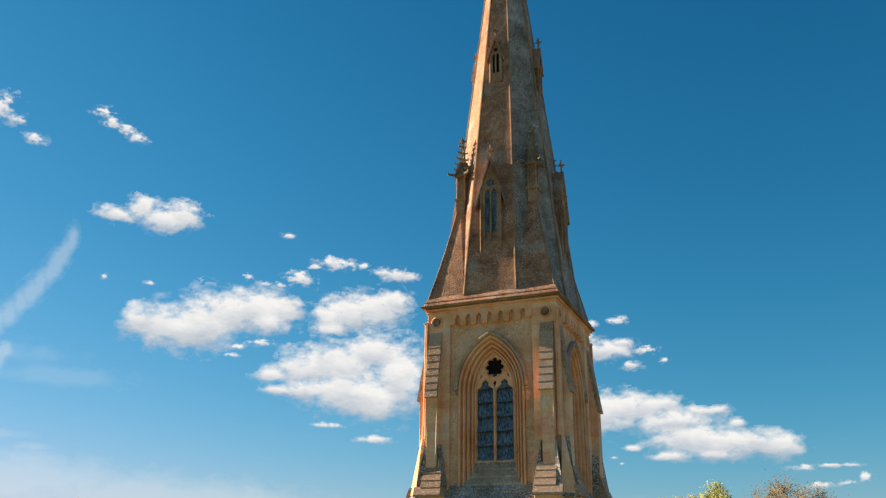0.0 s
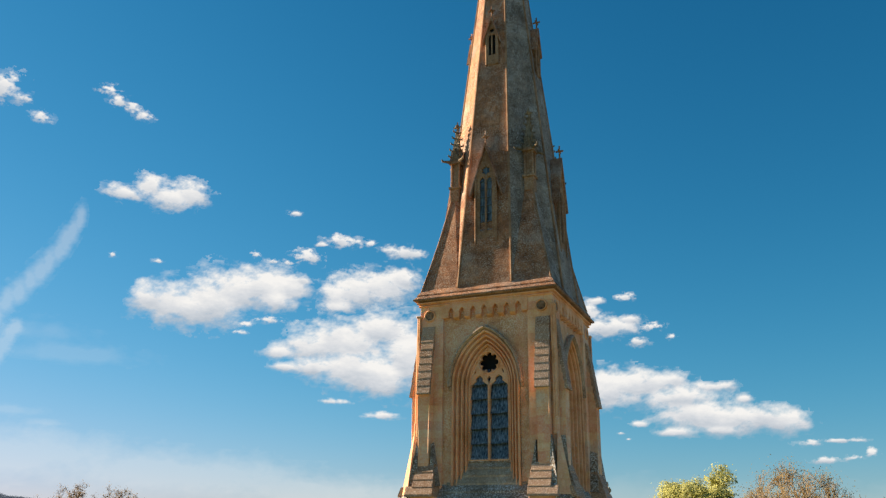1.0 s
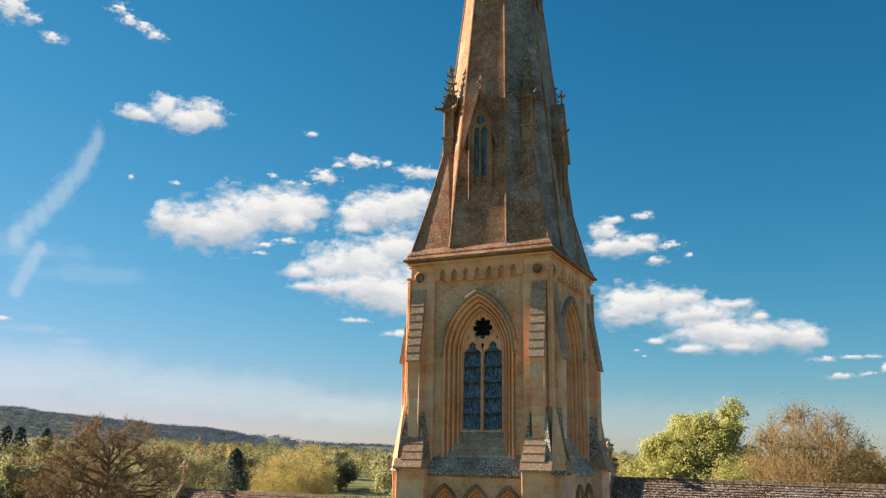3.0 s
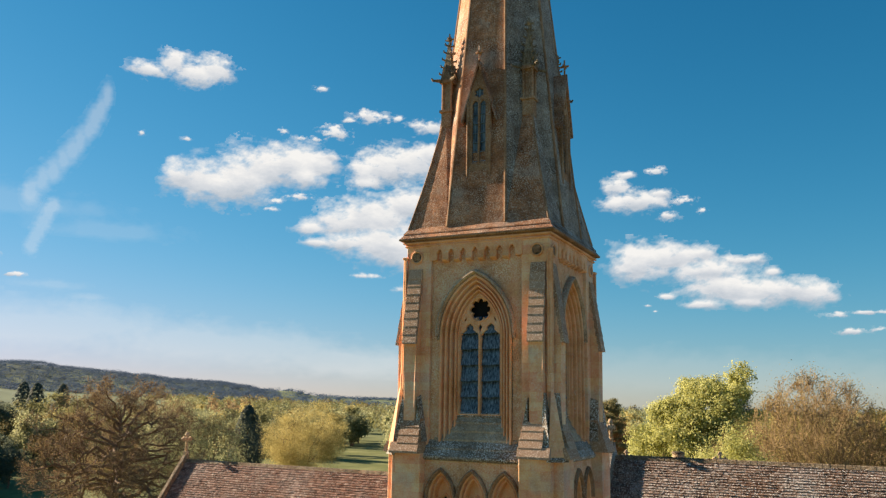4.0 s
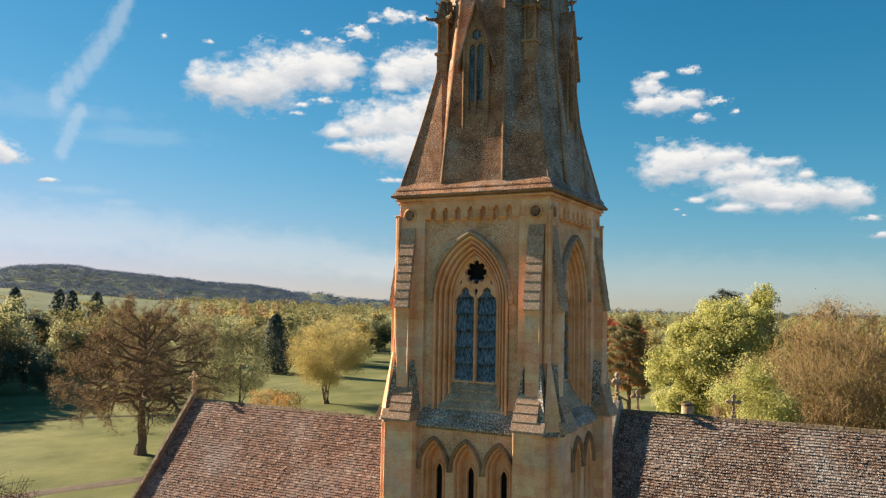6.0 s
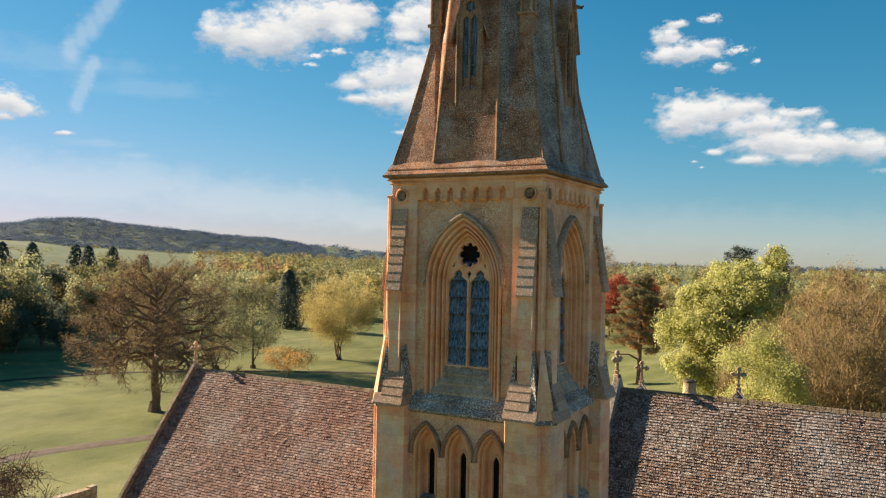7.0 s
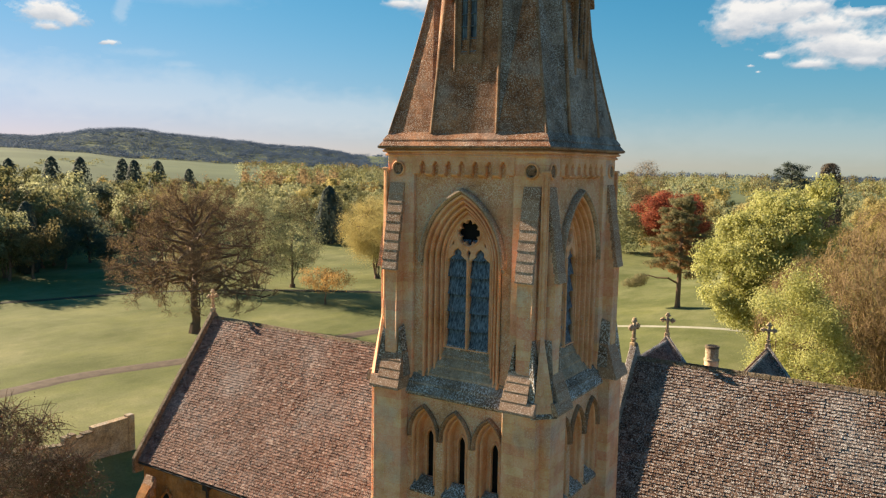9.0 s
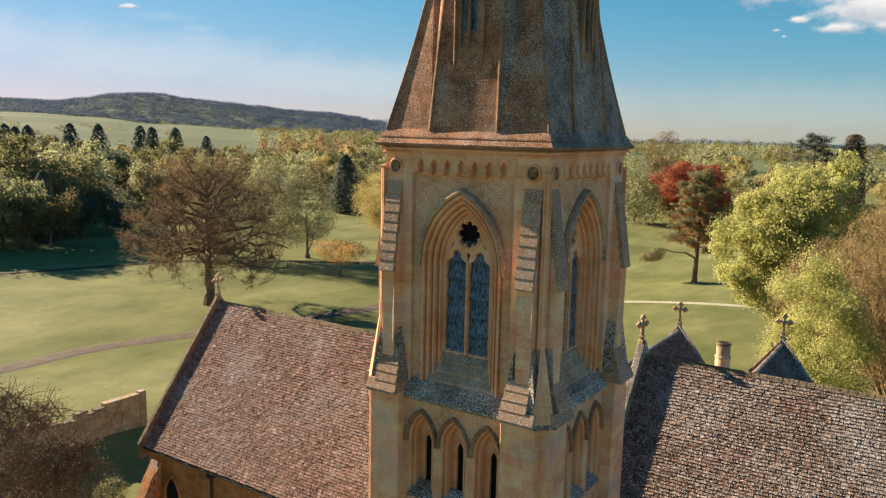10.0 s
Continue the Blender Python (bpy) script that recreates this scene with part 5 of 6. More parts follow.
    c = tips[g.randint(len(tips), size=buds)] + g.normal(0, 0.22, (buds, 3))
    n1 = g.normal(size=(buds, 3))
    n1 /= np.linalg.norm(n1, axis=1)[:, None]
    n2 = np.cross(n1, g.normal(size=(buds, 3)))
    n2 /= np.linalg.norm(n2, axis=1)[:, None]
    size = g.uniform(0.5, 1.3, (buds, 1)) * bud
    quad = np.stack([c - n1 * size, c - n2 * size * 0.6, c + n1 * size, c + n2 * size * 0.6], axis=1).reshape(-1, 3)
    crown = bpy.data.meshes.new("crown")
    crown.from_pydata(quad.tolist(), [], np.arange(4 * buds).reshape(-1, 4).tolist())
    return wood, crown


def needles(g, centres, size, flat, count, leaf):
    """Flattened pads of needles round the given centres."""
    n = len(centres) * count
    d = g.normal(size=(n, 3))
    d /= np.linalg.norm(d, axis=1)[:, None]
    c = np.repeat(np.array(centres), count, axis=0) + d * np.repeat(np.array(size), count)[:, None] * g.uniform(0.35, 1.0, (n, 1)) * np.array([1, 1, flat])
    out = d + np.array([0, 0, 0.4]) + g.normal(0, 0.35, (n, 3))
    n1 = np.cross(out, g.normal(size=(n, 3)))
    n1 /= np.linalg.norm(n1, axis=1)[:, None]
    n2 = np.cross(n1, out)
    n2 /= np.linalg.norm(n2, axis=1)[:, None]
    z = g.uniform(0.5, 1.2, (n, 1)) * leaf
    quad = np.stack([c - n1 * z, c - n2 * z * 0.6, c + n1 * z, c + n2 * z * 0.6], axis=1).reshape(-1, 3)
    me = bpy.data.meshes.new("crown")
    me.from_pydata(quad.tolist(), [], np.arange(4 * n).reshape(-1, 4).tolist())
    return me


def pine_tree(seed, height, reach, boughs=46, low=0.26, pad=1.2, count=420, leaf=0.09, lean=None):
    """A pine: straight trunk, level boughs in tiers, and pads of needles on their ends. Returns wood and needles."""
    g = np.random.RandomState(seed)
    bm = bmesh.new()
    tube(bm, (0, 0, -0.4), (0, 0, 1.0), height * 0.030, height * 0.022, 8)
    tube(bm, (0, 0, 1.0), (0.1, 0.05, height * 0.55), height * 0.022, height * 0.017, 8)
    tube(bm, (0.1, 0.05, height * 0.55), (0, 0, height * 0.95), height * 0.017, 0.05, 6)
    centres, sizes = [], []
    for i in range(boughs):
        f = (i + 0.5) / boughs
        z = height * (low + (0.97 - low) * f)
        a = i * 2.4 + g.uniform(-0.4, 0.4)
        r = reach * (1.0 - 0.62 * f ** 1.6) * g.uniform(0.55, 1.0)
        if lean is not None:
            r *= 1 + 0.35 * math.cos(a - lean) * (1 - f)
        p, last = None, Vector((0, 0, z - 0.10 * r))
        for k in range(1, 5):
            q = k / 4
            p = Vector((r * q * math.cos(a), r * q * math.sin(a), z + 0.12 * r * math.sin(2.2 * q) - 0.10 * r)) + Vector(g.normal(0, 0.06 * r, 3)) * 0.6
            tube(bm, last, p, 0.11 * (1.15 - q + 0.1), 0.11 * (0.95 - q + 0.1), 4)
            last = p
            if k > 1:
                for e in range(2 if k < 4 else 3):
                    centres.append(np.array(p) + g.normal(0, 0.45, 3) * np.array([1, 1, 0.35]) * pad)
                    sizes.append(pad * g.uniform(0.6, 1.1) * (1 - 0.25 * f))
    return mesh_of(bm, "trunk"), needles(g, centres, sizes, 0.5, count, leaf), (g, centres, sizes)


tree("oak", "broad bare oak with brown opening buds on the lawn", -71.8, 48.2, oak_tree(3, 23.6, 24.0, 34, 62000, 0.058), "oak", 40)
tree("golden_willow", "golden-yellow willow on the lawn", -83.2, 103.2, tree_mesh(2, 18.6, 18.6, 0.15, 9, 1100, 56, 0.11, 0.5, 0.30, 1.0, stems=6, droop=1.2, lobes=80, lobe=0.22), "gold")
tree("willow", "grey-green willow behind the oak", -93.0, 80.0, tree_mesh(3, 17.6, 12.0, 0.08, 8, 420, 34, 0.15, 0.65, 0.28, 0.8, stems=3, twigs=1500), "grey")
tree("willow", "grey-green willow behind the oak", -88.0, 84.5, tree_mesh(33, 16.4, 11.0, 0.08, 8, 340, 32, 0.15, 0.65, 0.24, 0.8, stems=3, twigs=1500), "grey", 50)
tree("willow", "olive-green willow behind the oak", -101.5, 74.0, tree_mesh(34, 13.6, 10.0, 0.08, 8, 340, 32, 0.15, 0.65, 0.24, 0.8, stems=3), "olive", 90)
tree("young_tree", "small orange-brown spreading tree on the lawn", -72.2, 75.0, tree_mesh(4, 5.8, 9.4, 0.42, 7, 200, 22, 0.12, 0.40, 0.16), "orange")
pine_wood, pine_pads, (g, pads, sizes) = pine_tree(5, 17.2, 4.9, 46, 0.32, 1.05, 200, 0.085, lean=math.pi)
pine = tree("pine", "tall pine with tiers of grey-green and rust-brown needles", -21.3, 96.5, (pine_wood, pine_pads), "pine")
part("old_needles", needles(g, [p - np.array([0.15 * p[0], 0.15 * p[1], 0.45]) for p in pads[:len(pads) * 3 // 4]], [0.9 * v for v in sizes[:len(pads) * 3 // 4]], 0.6, 110, 0.085), LEAF["rust"], pine)
bm = bmesh.new()
limb = [Vector(p) for p in ((0, 0, 3.6), (-1.6, -0.2, 4.4), (-3.2, -0.3, 4.3), (-4.6, -0.4, 4.6), (-5.6, -0.4, 4.2), (-6.6, -0.5, 3.4))]
for k in range(5):
    tube(bm, limb[k], limb[k + 1], 0.17 - 0.03 * k, 0.14 - 0.03 * k, 5)
part("low_bough", bm, BARK, pine)
part("low_bough_needles", needles(g, [np.array(limb[4]), np.array(limb[5]), np.array(limb[5]) + np.array([-0.8, 0.3, -0.4]), np.array(limb[4]) + np.array([-0.2, -0.7, -0.7])], [1.5, 1.8, 1.6, 1.4], 0.5, 1100, 0.10), LEAF["pine"], pine)
tree("copper_beech", "red-leaved copper beech behind the lawn", -46.0, 180.0, tree_mesh(6, 18.8, 21.0, 0.06, 9, 620, 60, 0.20, 0.6, 0.5, lobes=40, lobe=0.24), "red")
tree("pale_willow", "pale green willow at the edge of the lawn", -63.0, 184.0, tree_mesh(7, 16.5, 15.5, 0.05, 8, 300, 44, 0.26, 0.9, 0.3, droop=0.8), "grey", 20)
tree("lime_tree", "large lime-green tree in fresh leaf", -2.5, 60.0, tree_mesh(108, 19.6, 13.0, 0.03, 13, 2400, 60, 0.128, 0.34, 0.42, 1.15, lobes=170, lobe=0.19, ruffle=0.3), "lime")
tree("brown_tree", "domed grey-brown tree of fine bare stems", 8.9, 42.2, fan_tree(9, 18.0, 11.6, 64, 70000, bud=0.05, thick=0.10), "brown", bark=TWIG)
tree("brown_tree", "slender brown tree among the lime trees", 3.0, 48.4, fan_tree(29, 13.6, 8.5, 34, 26000), "brown", 30, bark=TWIG)
tree("brown_tree", "domed grey-brown tree of fine bare stems", 18.6, 43.0, fan_tree(19, 15.5, 13.0, 64, 70000, bud=0.05, thick=0.09), "brown", 70, bark=TWIG)
tree("young_lime_tree", "smaller yellow-green tree behind the nave", 4.2, 34.4, tree_mesh(10, 13.8, 7.6, 0.04, 9, 1000, 70, 0.072, 0.38, 0.2, stems=3, lobes=64, lobe=0.26), "lime", 15)
tree("young_tree", "twiggy young tree with dull grey-green leaves beside the chancel", -22.3, -5.0, tree_mesh(11, 11.4, 10.4, 0.06, 16, 820, 48, 0.05, 0.36, 0.18, stems=4, twigs=6000, lobes=44, lobe=0.22), "shrub", bark=BARK)
tree("bush", "small dark green bush near the chancel wall", -33.0, 8.0, tree_mesh(14, 1.6, 2.2, 0.02, 5, 60, 40, 0.05, 0.16, 0.05), "green")

# woods round the park
def conifer(seed, height, width, count, leaf, blunt=0.8):
    """A dense conifer: a short trunk and a pointed column of upright needle sprays with lobed sides."""
    g = np.random.RandomState(seed)
    bm = bmesh.new()
    tube(bm, (0, 0, -0.3), (0, 0, height * 0.9), height * 0.02, 0.04, 6)
    f = g.uniform(0.0, 1.0, count) ** 1.25
    a = g.uniform(0, 2 * math.pi, count)
    r = width / 2 * np.minimum(1.0, 0.75 + 1.5 * f) * (1 - f ** 1.9) ** blunt
    r = r * (1 + 0.13 * np.sin(3 * a + 9 * f + seed) + 0.10 * np.sin(7 * a - 23 * f)) * g.uniform(0.80, 1.05, count)
    c = np.stack([r * np.cos(a), r * np.sin(a), height * (0.02 + 0.97 * f)], axis=1)
    out = np.stack([np.cos(a), np.sin(a), 0.35 + 0.5 * f], axis=1) + g.normal(0, 0.22, (count, 3))
    n1 = np.cross(out, np.cross(np.array([0, 0, 1.0]), out) + g.normal(0, 0.3, (count, 3)))
    n1 /= np.linalg.norm(n1, axis=1)[:, None]
    n2 = np.cross(n1, out)
    n2 /= np.linalg.norm(n2, axis=1)[:, None]
    z = g.uniform(0.6, 1.3, (count, 1)) * leaf
    quad = np.stack([c - n1 * z, c - n2 * z * 0.6, c + n1 * z, c + n2 * z * 0.6], axis=1).reshape(-1, 3)
    me = bpy.data.meshes.new("crown")
    me.from_pydata(quad.tolist(), [], np.arange(4 * count).reshape(-1, 4).tolist())
    return mesh_of(bm, "trunk"), me


kinds = {
    "green": tree_mesh(41, 15, 13, 0.06, 5, 150, 26, 0.34, 0.62, 0.35, lobes=18, lobe=0.36, sides=3, ruffle=0.2),
    "grey": tree_mesh(42, 14, 12, 0.06, 5, 150, 26, 0.32, 0.62, 0.3, stems=2, droop=0.4, lobes=18, lobe=0.36, sides=3, ruffle=0.2),
    "gold": tree_mesh(43, 14, 12, 0.08, 5, 150, 26, 0.30, 0.62, 0.3, lobes=18, lobe=0.36, sides=3, ruffle=0.2),
    "olive": tree_mesh(44, 15, 12, 0.10, 6, 150, 22, 0.28, 0.6, 0.32, lobes=18, lobe=0.34, sides=3, ruffle=0.2),
    "dark": conifer(45, 15, 5.4, 3400, 0.30, 0.42),
    "broad_dark": tree_mesh(47, 13, 10, 0.02, 5, 150, 30, 0.24, 0.55, 0.3, lobes=18, lobe=0.36, sides=3, ruffle=0.3),
    "brown": tree_mesh(46, 15, 12, 0.10, 6, 150, 20, 0.26, 0.6, 0.32, lobes=18, lobe=0.34, sides=3, ruffle=0.2),
}
light = {
    "green": tree_mesh(61, 15, 13, 0.06, 3, 54, 24, 0.62, 0.7, 0.35, lobes=13, lobe=0.40, sides=3, ruffle=0.2),
    "grey": tree_mesh(62, 14, 12, 0.06, 3, 54, 24, 0.60, 0.7, 0.3, droop=0.4, lobes=13, lobe=0.40, sides=3, ruffle=0.2),
    "gold": tree_mesh(63, 14, 12, 0.08, 3, 54, 24, 0.60, 0.7, 0.3, lobes=13, lobe=0.40, sides=3, ruffle=0.2),
    "olive": tree_mesh(64, 15, 12, 0.10, 3, 54, 22, 0.56, 0.7, 0.32, lobes=13, lobe=0.38, sides=3, ruffle=0.2),
    "dark": conifer(65, 15, 5.4, 1700, 0.40, 0.42),
    "broad_dark": tree_mesh(67, 13, 10, 0.02, 3, 54, 24, 0.5, 0.6, 0.3, sides=3, ruffle=0.25),
    "brown": tree_mesh(66, 15, 12, 0.10, 3, 54, 20, 0.5, 0.7, 0.32, lobes=13, lobe=0.38, sides=3, ruffle=0.2),
}
tree("yew", "dark pointed yew on the lawn's edge", -134.0, 148.0, conifer(12, 16.4, 9.0, 9000, 0.26, 0.6), "dark")
words = {"green": "green broad-leaved tree in the park woods", "grey": "pale grey-green tree in the park woods", "gold": "yellow-green tree in the park woods",
         "olive": "olive-brown tree just coming into leaf", "dark": "dark conifer in the park woods", "broad_dark": "dark-leaved tree at the edge of the lawn", "brown": "bare brown tree in the park woods"}
rnd = random.Random(77)


def wood_tree(x, y, kind, scale):
    tree("wood_tree", words[kind], x, y, (kinds if math.hypot(x, y) < 300 else light)[kind], kind, rnd.uniform(0, 360), scale, group="park woods")


def scatter(az0, az1, r0, r1, count, mix, s0, s1):
    """Trees strewn over a sector round the tower."""
    for i in range(count):
        a = radians(rnd.uniform(az0, az1))
        r = math.sqrt(rnd.uniform(r0 * r0, r1 * r1))
        wood_tree(r * math.sin(a), r * math.cos(a), rnd.choice(mix), rnd.uniform(s0, s1))


scatter(-74, -63, 146, 172, 16, ["olive", "dark", "olive", "green", "grey"], 0.9, 1.2)
scatter(-78, -62, 165, 235, 28, ["green", "olive", "olive", "green", "green", "grey"], 1.2, 1.5)
scatter(-72, -52, 200, 310, 46, ["green", "olive", "green", "grey", "grey", "olive"], 0.95, 1.3)
scatter(-57, -40, 190, 300, 36, ["grey", "green", "grey", "olive", "gold"], 0.8, 1.05)
scatter(-72, -34, 310, 430, 50, ["green", "olive", "grey", "gold", "brown", "green"], 0.8, 1.05)
scatter(-40, -24, 210, 330, 20, ["grey", "gold", "green"], 0.9, 1.15)
scatter(-27, 10, 250, 420, 36, ["gold", "grey", "green", "olive"], 0.75, 0.98)
scatter(-17, 12, 185, 290, 30, ["gold", "grey", "grey", "gold", "olive"], 0.8, 1.02)
scatter(0, 24, 90, 220, 18, ["olive", "brown", "green"], 0.85, 1.1)


def far_woods(name, label, leaf, seed, count, az0, az1, r0, r1, tall, wide, quads, size, clear=None, calm=0.0):
    """Distant trees as one mass: each an uneven tuft of small leaf clumps."""
    g = np.random.RandomState(seed)
    c, lean = [], []
    while len(c) < count:
        a, r = radians(g.uniform(az0, az1)), math.sqrt(g.uniform(r0 * r0, r1 * r1))
        x, y = r * math.sin(a), r * math.cos(a)
        if clear and noise.noise(Vector((x, y, seed)) * clear[0]) > clear[1]:
            continue
        h = tall * g.uniform(0.6, 1.25)
        d = g.normal(size=(quads, 3))
        d /= np.linalg.norm(d, axis=1)[:, None]
        lean.append(d.copy())
        d *= g.uniform(0.5, 1.0, (quads, 1))
        c.append(np.array([x, y, ground_z(x, y) + h * 0.5]) + d * np.array([wide * 0.5, wide * 0.5, h * 0.5]) * g.uniform(0.75, 1.25))
        if len(c) == count:
            break
    c = np.concatenate(c)
    N = len(c)
    out = np.concatenate(lean) * (1 - calm) + g.normal(0, 0.35, (N, 3)) * (1 - calm) + np.array([0, 0, calm])
    n1 = np.cross(out, g.normal(size=(N, 3)))
    n1 /= np.linalg.norm(n1, axis=1)[:, None]
    n2 = np.cross(n1, out)
    n2 /= np.linalg.norm(n2, axis=1)[:, None]
    s = size * g.uniform(0.5, 1.2, (N, 1))
    q = np.stack([c - n1 * s, c - n2 * s * 0.7, c + n1 * s, c + n2 * s * 0.7], axis=1).reshape(-1, 3)
    me = bpy.data.meshes.new(name)
    me.from_pydata(q.tolist(), [], np.arange(4 * N).reshape(-1, 4).tolist())
    me.materials.append(LEAF[leaf])
    return tagged(new(name, me), label, "woods", kind="stuff")


far_woods("far_woods", "mixed green and olive woods beyond the park", "green", 61, 150, -46, -24, 430, 1000, 12, 14, 130, 0.9, (0.004, 0.2))
far_woods("far_woods", "yellow-green woods beyond the park", "soft", 62, 170, -46, 22, 430, 900, 12, 13, 150, 0.8, (0.005, 0.1))
far_woods("far_woods", "olive-brown bare woods beyond the park", "olive", 63, 260, -47, 22, 460, 1150, 12, 14, 120, 0.9)
far_woods("far_woods", "grey-green woods beyond the park", "grey", 64, 220, -48, 22, 430, 1000, 12, 13, 130, 0.8)
far_woods("far_woods", "mixed green trees at the back of the park", "green", 69, 120, -74, -24, 330, 450, 12, 12, 150, 0.8)
far_woods("far_woods", "dull green hedges and copses among the fields", "green", 67, 60, -74, -44, 560, 1250, 5, 14, 60, 0.8, (0.006, -0.1))
far_woods("poplar_row", "row of orange-brown bare poplars beyond the park", "oak", 68, 46, -47.5, -40.5, 470, 560, 17, 7, 110, 0.8)
# both far woods carry their haze in the "hill" leaf colour
far_woods("hill_woods", "woods covering the distant hill, tinted blue for haze", "hill", 65, 6500, -74, -38, 1300, 2360, 9, 22, 32, 1.9, calm=0.82)
far_woods("horizon_woods", "woods along the horizon, tinted blue for haze", "hill", 66, 1500, -38, 30, 1200, 2300, 8, 26, 30, 2.2, (0.003, 0.25), 0.7)
for x, y, s in ((-282, 130.9, 1.50), (-285, 136.3, 1.44), (-274, 135, 1.48), (-271.5, 149.7, 1.54), (-259.6, 153.7, 1.54), (-262, 173.2, 1.52), (-251.5, 170.9, 1.49), (-250.3, 180.8, 1.48), (-243, 189.8, 1.28)):
    wood_tree(x, y, "dark", s)
for x, y, s in ((-197.6, 117, 1.5), (-141, 73, 0.8), (-146, 82, 0.95), (-136, 80, 0.7), (-154, 78, 1.0), (-148, 68, 0.85)):
    wood_tree(x, y, "broad_dark", s)
tree("cypress", "tall brownish column of a cypress on the skyline", -10.6, 176.0, conifer(51, 22.2, 6.2, 11000, 0.22, 0.24), "cypress")
tree("cedar", "dark flat-topped cedar on the skyline", -18.6, 176.0, pine_tree(52, 22.8, 5.2, 16, 0.72, 1.5, 60, 0.17)[:2], "dark")
tree("bare_tree", "bare pinkish-brown tree on the skyline", -63.7, 207.0, tree_mesh(53, 25.0, 11.5, 0.3, 14, 300, 5, 0.2, 0.7, 0.35, 0.9, twigs=2500), "oak", bark=TWIG)

# ---- old garden wall ----
garden = thing("garden_wall", "ruined golden stone garden wall with a stepped top", "wall")
rnd = random.Random(5)
y = -4.0
while y < 16.4:
    w = rnd.uniform(0.8, 1.5) if y > 13 else rnd.uniform(0.4, 0.9)
    y1 = min(y + w, 16.5)
    g0 = ground_z(-42.3, y)
    h = g0 + (2.5 if y > 13 else 1.8 + 0.9 * rnd.random())
    part("wall_length", soft_box(-42.55, -42.05, y + 0.002, y1, g0 - 2.4, h, 0.008), GARDEN, garden)
    part("coping_stone", soft_box(-42.62, -41.98, y + 0.01, y1 - 0.01, h, h + 0.11, 0.02), OLD if y < 13 else GARDEN, garden)
    y = y1
part("end_post", soft_box(-42.6, -42.0, 16.5, 17.1, ground_z(-42.3, 17) - 2.4, ground_z(-42.3, 17) + 2.75, 0.04), GARDEN, garden)

# ---- clouds ----
n = Nodes("sunlit cloud", 1.0)
at = n.add("Attribute")
at.attribute_name = "thick"
sepc = n.add("SeparateColor")
n.link(at.outputs["Color"], sepc.inputs[0])
puff = n.noise(0.008, 7, 0.62, (1.0, 1.0, 2.2))
# self-lit: white tops and grey undersides are painted into the emission colour
body = n.ramp(n.mix(0.5, sepc.outputs[1], puff), [(0.30, (0.50, 0.56, 0.63)), (0.46, (0.72, 0.74, 0.77)), (0.62, (0.95, 0.93, 0.90))])
em = n.add("Emission")
n.link(body, em.inputs["Color"])
em.inputs["Strength"].default_value = 0.30
trn = n.add("BsdfTransparent")
edge = n.add("Math")
edge.operation = "MULTIPLY_ADD"
edge.inputs[1].default_value = 1.0
n.link(n.noise(0.012, 5, 0.6, (1.0, 1.0, 1.8)), edge.inputs[0])
n.link(sepc.outputs[0], edge.inputs[2])
alpha = n.mask(edge.outputs[0], 0.44, 1.25)
veil = n.add("Math")
veil.operation = "MULTIPLY"
n.link(alpha, veil.inputs[0])
n.link(sepc.outputs[2], veil.inputs[1])
mx = n.add("MixShader")
n.link(veil.outputs[0], mx.inputs[0])
n.link(trn.outputs[0], mx.inputs[1])
n.link(em.outputs[0], mx.inputs[2])
n.link(mx.outputs[0], n.t.nodes["Material Output"].inputs["Surface"])
CLOUD = n.m
FAR = 3600.0


